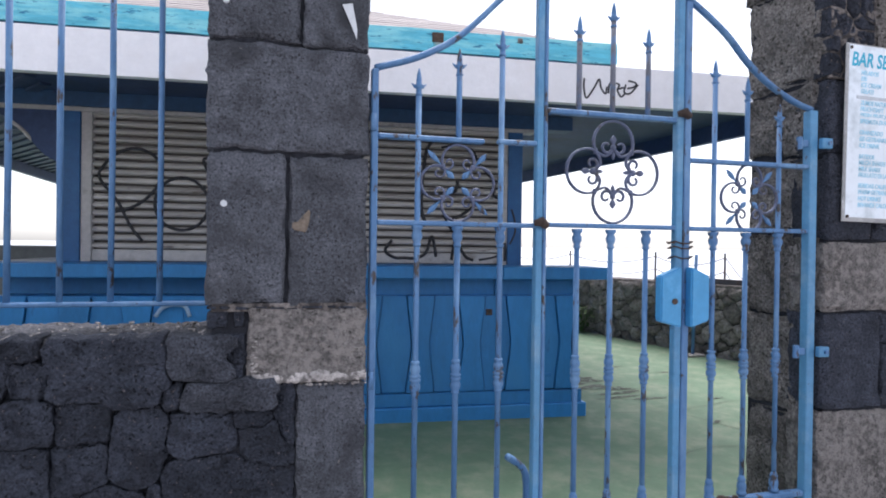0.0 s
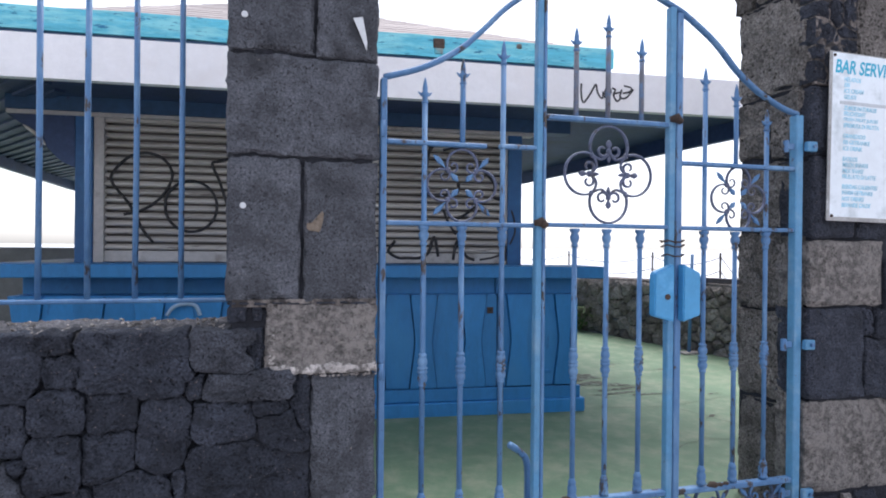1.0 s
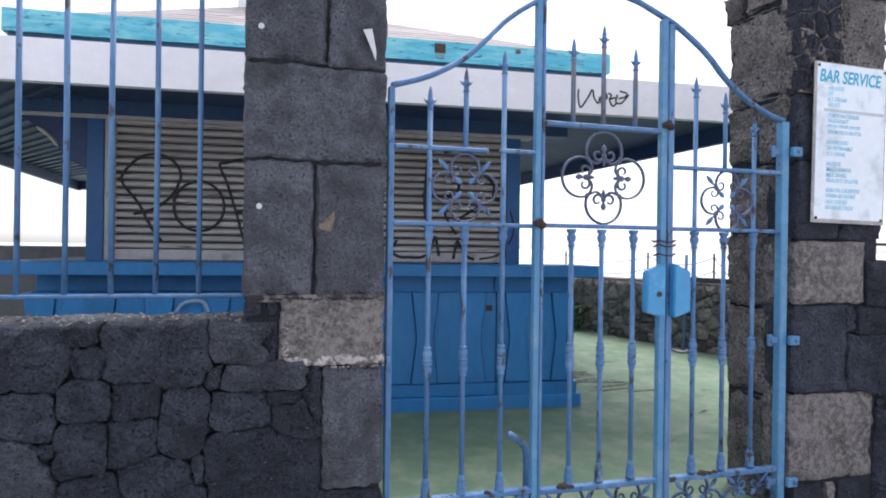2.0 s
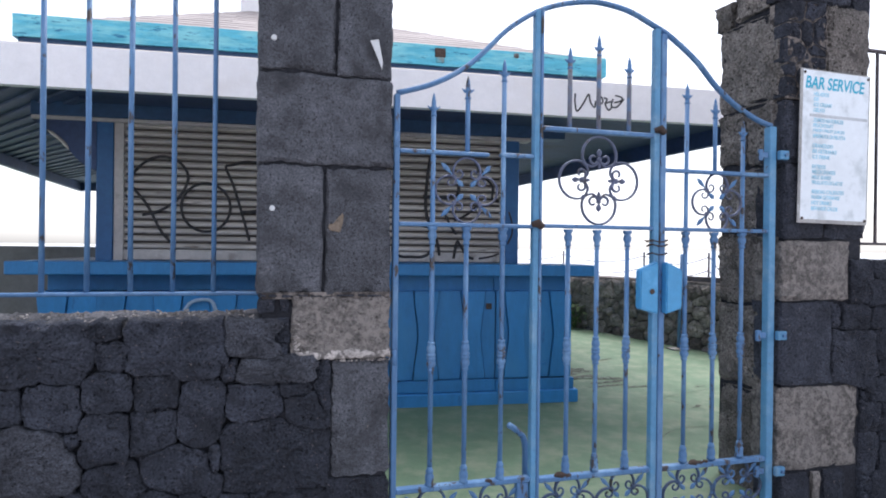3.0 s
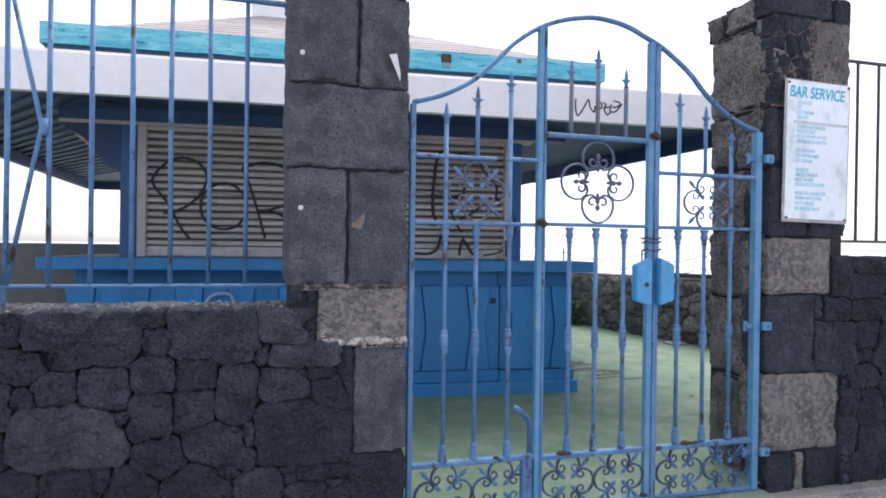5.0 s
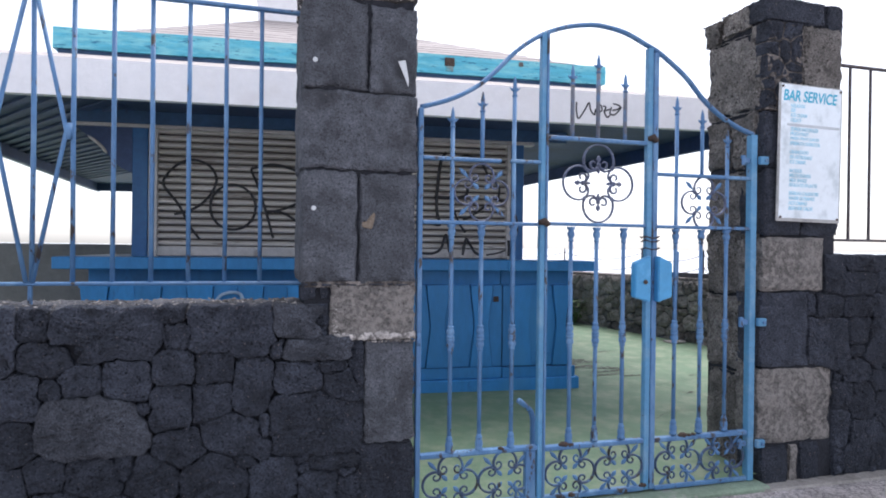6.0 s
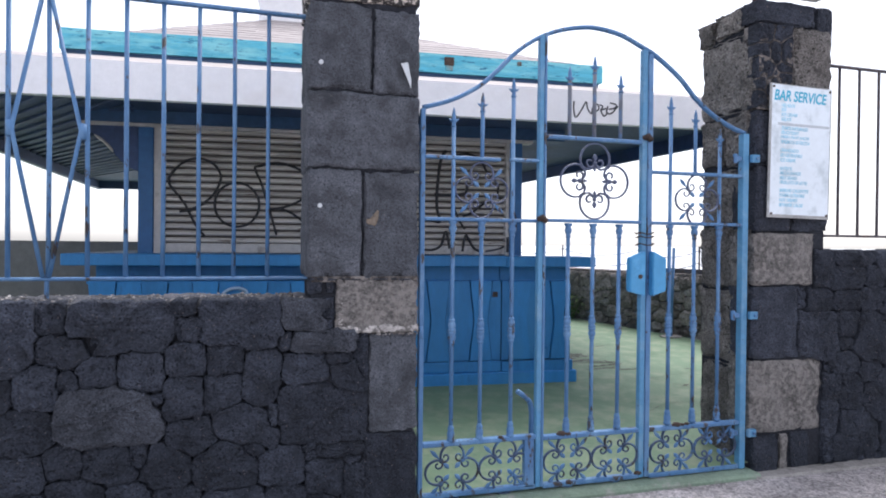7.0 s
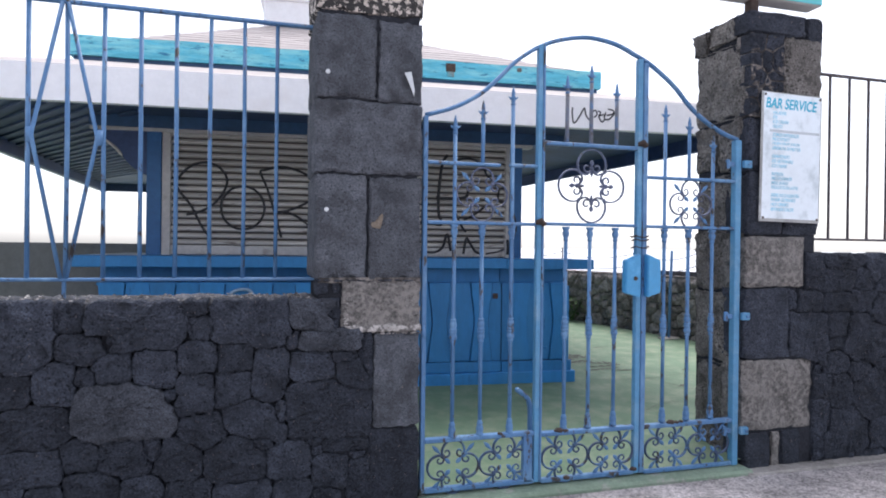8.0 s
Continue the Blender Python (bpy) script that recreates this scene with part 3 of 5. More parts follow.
lock = lock_box(1.120, 1.214, "light blue steel lock box")
lock_box(1.342, 1.258, "light blue steel lock box")
part("keyhole", tube(bmesh.new(), [(1.180, GY - 0.06, 0.967), (1.180, GY - 0.067, 0.967)], 0.012, 12), RUST, lock, "rusty round keyhole plate")
for x, z in ((1.246, 1.712), (0.632, 1.262)):
    part("hinge_clamp", tube(bmesh.new(), [(x - 0.036, GY - 0.024, z), (x - 0.01, GY - 0.034, z + 0.006), (x + 0.014, GY - 0.03, z - 0.01)], [0.012, 0.02, 0.014], 8), RUST, gate, "rusty clamp", smooth=True)
for z in (1.138, 1.178, 1.198):
    part("wire", tube(bmesh.new(), [(1.246 + 0.052 * math.cos(q / 10 * math.tau), GY + 0.036 * math.sin(q / 10 * math.tau), z + 0.006 * math.cos(q * 2.1)) for q in range(10)], 0.0035, 5, close=True), RUST, gate, "rusty wire")
part("wire_end", tube(bmesh.new(), [(1.20, GY - 0.03, 1.196), (1.15, GY - 0.045, 1.2)], 0.003, 5), RUST, gate)
for x, z, r in ((0.755, 0.148, 0.014), (0.79, 0.145, 0.01), (1.455, 0.146, 0.014), (1.49, 0.143, 0.009), (1.52, 0.146, 0.008), (1.215, -0.1, 0.012), (0.80, -0.112, 0.012), (0.415, 0.152, 0.009)):
    part("rust_scale", tube(bmesh.new(), [(x - 2.2 * r, GY - 0.012, z - 0.003), (x - r, GY - 0.014, z + 0.003), (x + 0.6 * r, GY - 0.013, z), (x + 2 * r, GY - 0.012, z - 0.002)], [r * 0.3, r * 0.9, r, r * 0.3], 6), RUST, gate, "flaking rust", smooth=True)
for z in (1.632, 0.742, 0.072):
    bracket = part("hinge_bracket", boxed(1.904, 1.958, -0.016, 0.010, z - 0.022, z + 0.022, bevel=0.004), GATE_LIGHT, gate, "light blue hinge bracket")
    part("bolt", tube(bmesh.new(), [(1.936, -0.014, z), (1.936, -0.026, z)], 0.009, 8), GATE_BLUE, bracket)
    part("nut", tube(bmesh.new(), [(1.818, 0.022, z - 0.026), (1.818, 0.022, z + 0.026)], 0.013, 6), GATE_BLUE, bracket)
    part("lug", boxed(1.812, 1.86, 0.014, 0.03, z - 0.014, z + 0.014, bevel=0.003), GATE_BLUE, bracket)
for z in (1.60, 0.70):
    part("hinge_pin", tube(bmesh.new(), [(-0.012, GY - 0.024, z - 0.03), (-0.012, GY - 0.024, z + 0.03)], 0.01, 8), GATE_BLUE, gate, smooth=True)
drop_bolt = tagged(link("drop_bolt", tube(bmesh.new(), bezier([(0.640, 0.15, floor_z(0, 0.15)), (0.640, 0.15, 0.12), (0.640, 0.15, 0.225), (0.628, 0.145, 0.285), (0.595, 0.135, 0.322), (0.545, 0.12, 0.358)], 5), 0.0145, 8), GATE_BLUE, True),
                   "bent blue-grey iron rod standing behind the gate", "bolt")


# ---------------------------------------------------------------- fence on the low wall
fence = thing("iron_fence", "weathered blue iron bar fence on the low stone wall", "fence")
FY = 0.25
part("top_rail", boxed(-3.6, -0.5, FY - 0.016, FY + 0.016, 2.238, 2.256), GATE_BLUE, fence)
part("bottom_rail", boxed(-3.6, -0.5, FY - 0.016, FY + 0.016, 0.946, 0.962), GATE_BLUE, fence)
for k in range(20):
    x = -0.729 - 0.1575 * k
    part("bar", tube(bmesh.new(), [(x, FY, 0.95), (x + 0.003 * math.sin(k * 2.3), FY, 1.6), (x, FY, 2.247)], 0.0105, 8), GATE_BLUE, fence, smooth=True)
for xc in (-1.679, -2.939):
    for s in (-1, 1):
        part("diamond_bar", tube(bmesh.new(), [(xc + s * 0.012, FY - 0.014, 2.24), (xc + s * 0.137, FY - 0.014, 1.62), (xc + s * 0.012, FY - 0.014, 0.962)], 0.0095, 8), GATE_BLUE, fence, smooth=True)
        part("weld", tube(bmesh.new(), [(xc + s * 0.144, FY - 0.008, 1.585), (xc + s * 0.144, FY - 0.008, 1.655)], 0.017, 8), GATE_BLUE, fence, smooth=True)
for x in (-1.679, -2.4, -3.1):
    part("stub", boxed(x - 0.008, x + 0.008, FY - 0.008, FY + 0.008, 0.86, 0.947, bevel=0.002), GATE_BLUE, fence)

railing = thing("iron_railing", "thin rusty dark iron railing on the stone wall", "railing")
RY = 0.1
part("top_rail", boxed(2.45, 6.0, RY - 0.012, RY + 0.012, 2.235, 2.252), RAIL_BROWN, railing)
part("bottom_rail", boxed(2.45, 6.0, RY - 0.012, RY + 0.012, 1.197, 1.212), RAIL_BROWN, railing)
for k in range(21):
    x = 2.649 + 0.157 * k
    part("bar", boxed(x - 0.007, x + 0.007, RY - 0.007, RY + 0.007, 1.2, 2.24, bevel=0.002), RAIL_BROWN, railing)
for x in (2.50, 3.9, 5.3):
    part("stub", boxed(x - 0.008, x + 0.008, RY - 0.008, RY + 0.008, 1.08, 1.2, bevel=0.002), RAIL_BROWN, railing)

# ---------------------------------------------------------------- pillars and low walls of basalt
wall_left = tagged(link("wall_left", boxed(-3.6, -0.05, 0.04, 0.47, -0.4, 0.83, bevel=0.0), MORTAR), "low wall of dark basalt rubble with deep joints", "wall", kind="structure")
cap_bm = bmesh.new()
nx, ny = 240, 18
grid = []
for j in range(ny + 1):
    row = []
    for i in range(nx + 1):
        x, y = -3.6 + 3.08 * i / nx, 0.022 + 0.46 * j / ny
        z = 0.85 + 0.006 * noise.noise((x * 5, y * 5, 1)) + 0.010 * noise.noise((x * 19, y * 19, 4)) + 0.013 * noise.noise((x * 46, y * 46, 4)) + (0.012 if 0 < j < ny else -0.03)
        row.append(cap_bm.verts.new((x, y, z)))
    grid.append(row)
for j in range(ny):
    for i in range(nx):
        cap_bm.faces.new((grid[j][i], grid[j][i + 1], grid[j + 1][i + 1], grid[j + 1][i]))
low = [cap_bm.verts.new((v.co.x, v.co.y + 0.03, 0.82)) for v in grid[0]]
for i in range(nx):
    cap_bm.faces.new((low[i], low[i + 1], grid[0][i + 1], grid[0][i]))
part("coping", cap_bm, CAP_MORTAR, wall_left, "rough grey mortar coping", smooth=True)

pillar_left = tagged(link("pillar_left", boxed(-0.535, -0.05, 0.016, 0.465, -0.4, 2.5, bevel=0.0), MORTAR), "square gate pillar of grey hewn basalt blocks", "pillar", kind="structure")
pillar_right = tagged(link("pillar_right", boxed(1.962, 2.455, 0.02, 0.46, -0.4, 2.44, bevel=0.0), MORTAR), "square gate pillar of rough brown and dark basalt blocks", "pillar", kind="structure")
wall_right = tagged(link("wall_right", boxed(2.40, 7.0, 0.04, 0.45, -0.4, 1.10, bevel=0.0), MORTAR), "wall of dark basalt rubble beside the gate pillar", "wall", kind="structure")

# hewn blocks: x0, x1, z0, z1, material, front
LEFT_BLOCKS = [
    (-0.56, -0.027, 2.262, 2.62, BASALT_TOP), (-0.558, -0.262, 1.845, 2.245, BASALT_BLOCK), (-0.255, -0.030, 1.838, 2.238, BASALT_BLOCK),
    (-0.560, -0.026, 1.480, 1.836, BASALT_BLOCK), (-0.556, -0.305, 0.968, 1.474, BASALT_BLOCK), (-0.296, -0.030, 0.966, 1.470, BASALT_BLOCK),
    (-0.425, -0.028, 0.712, 0.958, BASALT_PALE), (-0.265, -0.030, 0.235, 0.702, BASALT_BLOCK), (-0.285, -0.026, -0.36, 0.226, BASALT),
]
for k, (x0, x1, z0, z1, mat) in enumerate(LEFT_BLOCKS):
    part("block", block(x0 - 0.004, x1 + 0.004, -0.006 + 0.004 * math.sin(k * 3.1), 0.478, z0 - 0.005, z1 + 0.005, 0.0075, k * 1.7, 15), mat, pillar_left, "pale weathered block with whitish mortar streaks" if mat is BASALT_PALE else "")
for x0, x1, z0, z1 in ((-0.552, -0.476, 0.885, 0.958), (-0.488, -0.428, 0.792, 0.882), (-0.472, -0.428, 0.886, 0.957), (-0.486, -0.428, 0.712, 0.788)):
    part("wedge_stone", block(x0, x1, 0.0, 0.2, z0, z1, 0.007, x0 * 9, 4), BASALT, pillar_left)
RIGHT_BLOCKS = [
    (1.94, 2.36, 2.415, 2.548, BASALT), (2.366, 2.492, 2.335, 2.55, BASALT), (2.20, 2.476, 1.92, 2.41, BASALT_BROWN),
    (1.945, 2.12, 1.60, 1.915, BASALT), (2.125, 2.476, 1.60, 1.915, BASALT), (1.942, 2.2, 1.225, 1.595, BASALT), (2.205, 2.474, 1.222, 1.592, BASALT),
    (1.934, 2.372, 0.912, 1.214, BASALT_PALE), (1.932, 2.262, 0.49, 0.905, BASALT), (1.925, 2.445, 0.058, 0.478, BASALT_PALE), (1.94, 2.13, -0.36, 0.05, BASALT), (2.14, 2.20, -0.36, 0.045, BASALT_PALE), (2.21, 2.36, -0.36, 0.052, BASALT),
]
for k, (x0, x1, z0, z1, mat) in enumerate(RIGHT_BLOCKS):
    part("block", block(x0, x1, -0.004 + 0.008 * math.sin(k * 2.3), 0.2, z0 - 0.003, z1 + 0.003, 0.009, 40 + k * 1.3, 10), mat, pillar_right, "pale weathered block" if mat is BASALT_PALE else "")
SIDE_BLOCKS = [(0.12, 0.36, 2.405, 2.545), (0.365, 0.515, 2.385, 2.535), (0.02, 0.49, 1.925, 2.395), (0.06, 0.255, 1.60, 1.918), (0.262, 0.478, 1.62, 1.912), (0.07, 0.47, 1.262, 1.592), (0.05, 0.47, 0.875, 1.255), (0.06, 0.474, 0.44, 0.868), (0.05, 0.46, -0.36, 0.432)]
for k, (y0, y1, z0, z1) in enumerate(SIDE_BLOCKS):
    part("block", block(1.936 + 0.006 * math.sin(k * 4.1), 2.2, y0, y1, z0 - 0.003, z1 + 0.003, 0.017, 80 + k * 1.9, 14), BASALT_BROWN, pillar_right)
for y0, y1, z0, z1 in ((0.21, 0.48, 2.38, 2.51), (0.21, 0.475, 1.6, 2.37), (0.21, 0.475, 0.9, 1.59)):
    part("block", block(2.21, 2.485, y0, y1, z0, z1, 0.01, z0 * 7, 6), BASALT, pillar_right)

# small stones bedded in lime under the cap
small_rng = random.Random(21)
part("lime_bed", boxed(1.955, 2.2, 0.004, 0.12, 1.92, 2.41, bevel=0.0), LIME, pillar_right, "pale lime pointing")
for poly in cells(scatter([], 1.95, 2.19, 1.93, 2.40, 0.085, 500, small_rng), 1.942, 2.196, 1.922, 2.412):
    part("small_stone", stone(poly, 0.08, 0.005, 0.006, poly[0][0] * 50, 0.02, 1.0), BASALT, pillar_right)

# rubble of the left wall: x, z, half width, half height and turn of each stone, course by course
TOP_COURSE = [(-1.76, 0.73, 0.109, 0.166), (-1.6, 0.8, 0.056, 0.064), (-1.33, 0.76, 0.198, 0.113), (-1.09, 0.84, 0.056, 0.035), (-1.06, 0.74, 0.05, 0.056), (-0.84, 0.76, 0.174, 0.109), (-0.57, 0.81, 0.092, 0.077), (-0.65, 0.68, 0.029, 0.039), (-0.48, 0.668, 0.142, 0.048)]
SECOND_COURSE = [(-1.55, 0.66, 0.104, 0.064), (-1.65, 0.51, 0.084, 0.109), (-1.8, 0.48, 0.063, 0.079), (-1.42, 0.57, 0.074, 0.067), (-1.25, 0.56, 0.091, 0.092), (-1.07, 0.61, 0.079, 0.074), (-0.91, 0.61, 0.084, 0.073), (-0.75, 0.52, 0.077, 0.122), (-0.55, 0.55, 0.103, 0.07), (-0.36, 0.5, 0.085, 0.071), (-0.41, 0.59, 0.057, 0.028), (-0.29, 0.59, 0.034, 0.096)]
THIRD_COURSE = [(-1.38, 0.385, 0.208, 0.125), (-1.08, 0.44, 0.087, 0.1), (-0.92, 0.45, 0.08, 0.091), (-1.05, 0.27, 0.096, 0.093), (-0.82, 0.3, 0.161, 0.087, -32), (-0.7, 0.33, 0.022, 0.06), (-0.49, 0.34, 0.2, 0.141), (-1.72, 0.34, 0.137, 0.101), (-1.43, 0.7, 0.031, 0.03), (-1.19, 0.44, 0.029, 0.03)]
FOURTH_COURSE = [(-1.74, 0.15, 0.119, 0.08), (-1.55, 0.2, 0.067, 0.071), (-1.38, 0.17, 0.094, 0.083), (-1.26, 0.21, 0.036, 0.049), (-1.14, 0.15, 0.095, 0.093), (-0.91, 0.13, 0.133, 0.104), (-0.66, 0.11, 0.095, 0.089), (-0.47, 0.04, 0.082, 0.078), (-0.39, 0.16, 0.131, 0.034), (-0.31, 0.0, 0.068, 0.101), (-0.78, 0.2, 0.053, 0.033)]
FOOT_COURSE = [(-1.5, 0.06, 0.106, 0.054), (-1.3, 0.03, 0.083, 0.053), (-1.1, 0, 0.093, 0.054), (-0.87, -0.03, 0.135, 0.055), (-0.64, -0.04, 0.095, 0.06), (-1.68, 0.03, 0.074, 0.042), (-0.5, -0.08, 0.069, 0.047), (-1.81, 0.04, 0.051, 0.045)]
HEWN = ((-0.57, 0.81), (-0.48, 0.668), (-1.38, 0.385))


rnd = random.Random(5)


def more_stones(stones, x0, x1, z0, z1, tries, rng):
    """Fills a stretch with stones of mixed size that keep clear of those already laid."""
    laid = list(stones)
    for size in (0.11, 0.08, 0.05, 0.03):
        for _ in range(tries):
            w = size * rng.uniform(0.8, 1.25)
            p = (rng.uniform(x0, x1), rng.uniform(z0, z1), w, size * rng.uniform(0.62, 0.95), rng.uniform(-18, 18))
            if p[0] > -0.45 and p[0] < 0 and p[1] > 0.6:
                continue
            if all(abs(p[0] - q[0]) > 0.86 * (p[2] + q[2]) or abs(p[1] - q[1]) > 0.86 * (p[3] + q[3]) for q in laid):
                laid.append(p)
    return laid


left_all = more_stones(TOP_COURSE + SECOND_COURSE + THIRD_COURSE + FOURTH_COURSE + FOOT_COURSE, -3.5, -0.32, -0.33, 0.84, 1500, rnd)


for k, poly in enumerate(outlines(left_all, -3.58, -0.266, -0.38, 0.872)):
    hewn = left_all[k][:2] in HEWN
    laid = part("rubble_stone", stone(poly, 0.11, -0.001, 0.006 if hewn else 0.012, k * 3.3, 0.017, 1.5), BASALT_HEWN if hewn else BASALT, wall_left)
    laid.location.y = -0.012 if hewn else 0.0

RIGHT_HIGH = [(2.44, 1, 0.079, 0.109), (2.7, 1.08, 0.162, 0.053), (2.96, 1.06, 0.115, 0.097), (2.62, 0.94, 0.12, 0.073), (2.85, 0.96, 0.062, 0.072), (2.41, 0.82, 0.105, 0.068), (2.63, 0.82, 0.109, 0.07), (2.83, 0.82, 0.103, 0.064), (2.95, 0.75, 0.071, 0.097), (2.285, 0.83, 0.05, 0.052), (2.41, 0.62, 0.15, 0.137), (2.63, 0.68, 0.093, 0.073), (2.85, 0.59, 0.161, 0.144)]
RIGHT_LOW = [(2.62, 0.44, 0.109, 0.06), (2.62, 0.56, 0.06, 0.031), (2.8, 0.38, 0.074, 0.071), (2.51, 0.3, 0.069, 0.079), (2.67, 0.25, 0.097, 0.117), (2.89, 0.21, 0.133, 0.158), (2.5, 0.11, 0.103, 0.11), (2.72, 0.03, 0.188, 0.168), (2.98, -0.01, 0.084, 0.097), (2.44, -0.06, 0.08, 0.075)]
right_all = more_stones(RIGHT_HIGH + RIGHT_LOW, 2.5, 5.5, -0.34, 1.08, 1500, rnd)
for k, poly in enumerate(outlines(right_all, 2.23, 5.6, -0.38, 1.12)):
    clipped = [(max(x, 2.448 if z < 0.484 else (2.376 if z > 0.905 else 2.262)), z) for x, z in poly]
    part("rubble_stone", stone(clipped, 0.11, -0.001, 0.012, 200 + k * 3.3, 0.019, 1.5), BASALT, wall_right)

# lime mortar smeared along the joints of the pale block
smear_rng = random.Random(8)
smear = bmesh.new()
for x0, x1, z0, z1, count, size in ((-0.418, -0.39, 0.745, 0.85, 40, 0.0045), (-0.25, -0.03, 0.697, 0.703, 30, 0.004)):
    for _ in range(count):
        px, pz, r = smear_rng.uniform(x0, x1), smear_rng.uniform(z0, z1), size * smear_rng.uniform(0.5, 1.3)
        ring = [smear.verts.new((px + 2.0 * r * math.cos(q) * smear_rng.uniform(0.5, 1.3), -0.003, pz + r * math.sin(q) * smear_rng.uniform(0.6, 1.3))) for q in [math.tau * k / 7 for k in range(7)]]
        top = smear.verts.new((px, -0.0085 - 0.0015 * smear_rng.random(), pz))
        for k in range(7):
            smear.faces.new((ring[k], ring[(k + 1) % 7], top))
columns = []
for k in range(76):
    x = -0.405 + 0.005 * k
    high = 0.738 + 0.022 * noise.noise((x * 14, 1.0, 0.0)) + 0.010 * noise.noise((x * 60, 2.0, 0.0))
    low = 0.709 + 0.006 * noise.noise((x * 25, 5.0, 0.0)) + 0.004 * noise.noise((x * 80, 6.0, 0.0))
    columns.append([smear.verts.new((x, y + 0.0015 * noise.noise((x * 70, z * 70, 3)), z)) for y, z in ((-0.003, low - 0.003), (-0.011, low + 0.002), (-0.0115, 0.6 * low + 0.4 * high), (-0.0105, 0.2 * low + 0.8 * high), (-0.004, high + 0.004))])
for a, b in zip(columns, columns[1:]):
    for k in range(4):
        smear.faces.new((a[k], b[k], b[k + 1], a[k + 1]))
part("mortar_smear", smear, SMEAR, pillar_left, "whitish lime mortar smeared along the joints")

# flakes of stone packed into the joint above the pale block
shard_rng = random.Random(14)
part("lime_bed", boxed(-0.535, -0.032, 0.0, 0.1, 0.948, 0.974, bevel=0.0), LIME, pillar_left, "pale lime pointing")
x = -0.55
while x < -0.06:
    w, h = shard_rng.uniform(0.025, 0.07), shard_rng.uniform(0.006, 0.013)
    z = shard_rng.uniform(0.952, 0.958)
    part("shard", block(x, x + w, -0.012 + 0.006 * shard_rng.random(), 0.06, z, z + h, 0.0025, x * 31, 3), BASALT, pillar_left)
    x += w + shard_rng.uniform(0.003, 0.02)
# grit and dry bits on the coping
grit = bmesh.new()
for _ in range(150):
    x, y, r = shard_rng.uniform(-2.2, -0.56), shard_rng.uniform(0.05, 0.42), shard_rng.uniform(0.003, 0.010)
    bmesh.ops.create_cube(grit, size=1.0, matrix=Matrix.LocRotScale((x, y, 0.866 + 0.4 * r), Euler((shard_rng.uniform(-0.5, 0.5), shard_rng.uniform(-0.5, 0.5), shard_rng.uniform(0, 3))), (r * shard_rng.uniform(1, 4), r, r * 0.8)))
tagged(link("wall_grit", grit, SMEAR), "pale grit and dry bits lying on the wall top", "grit", kind="stuff")

# small things fixed to the left pillar
scrap_bm = bmesh.new()
SCRAP = ((-0.128, 1.985), (-0.094, 1.992), (-0.086, 1.955), (-0.076, 1.905), (-0.078, 1.872), (-0.096, 1.915), (-0.114, 1.955))
front = [scrap_bm.verts.new((x, -0.013 - 0.02 * (z - 1.87), z)) for x, z in SCRAP]
back = [scrap_bm.verts.new((x, -0.009 - 0.02 * (z - 1.87), z)) for x, z in SCRAP]
scrap_bm.faces.new(front), scrap_bm.faces.new(back[::-1])
for k in range(7):
    scrap_bm.faces.new((front[k], front[(k + 1) % 7], back[(k + 1) % 7], back[k]))
scrap = tagged(link("plastic_scrap", scrap_bm, ENAMEL_WHITE), "torn white plastic scrap stuck to the pillar", "scrap")
for x, z in ((-0.501, 1.96), (-0.501, 1.301)):
    tagged(link("wall_plug", tube(bmesh.new(), [(x, 0.01, z), (x, -0.013, z)], 0.011, 10), ENAMEL_WHITE), "small round white plug in the pillar", "plug", "plugs in the pillar")
chip = stone([(-0.286, 1.222), (-0.24, 1.208), (-0.224, 1.245), (-0.228, 1.292), (-0.246, 1.272), (-0.264, 1.248), (-0.284, 1.244)], 0.02, 0.0, 0.001, 3.0, 0.012, 0.8)
for v in chip.verts:
    v.co.y = 0.25 * v.co.y - 0.008
part("chipped_patch", chip, OCHRE, pillar_left, "ochre chipped patch")

# ---------------------------------------------------------------- enamel sign on the right pillar
sign = thing("menu_sign", "worn white enamel menu sign with cyan lettering on the pillar", "sign", Matrix.Translation((2.0, -0.022, 1.302)) @ Matrix.Rotation(radians(0.9), 4, "Y"))
SW, SH = 0.443, 0.765
part("plate", boxed(0, SW, -0.004, 0.004, 0, SH, bevel=0.002), PANEL_EDGE, sign, "scraped grey metal plate")
part("face", boxed(0.012, SW - 0.012, -0.0065, -0.0045, 0.018, SH - 0.006, bevel=0.0008), PANEL, sign, "white enamel face")
part("crease", boxed(0.055, SW - 0.02, -0.0085, -0.0062, SH - 0.236, SH - 0.222, bevel=0.001), CREASE, sign)
for x, z in ((0.022, 0.022), (SW - 0.024, 0.022), (0.02, SH - 0.02), (SW - 0.02, SH - 0.02)):
    part("screw", tube(bmesh.new(), [(x, 0, z), (x, -0.011, z)], 0.007, 8), RUST, sign)


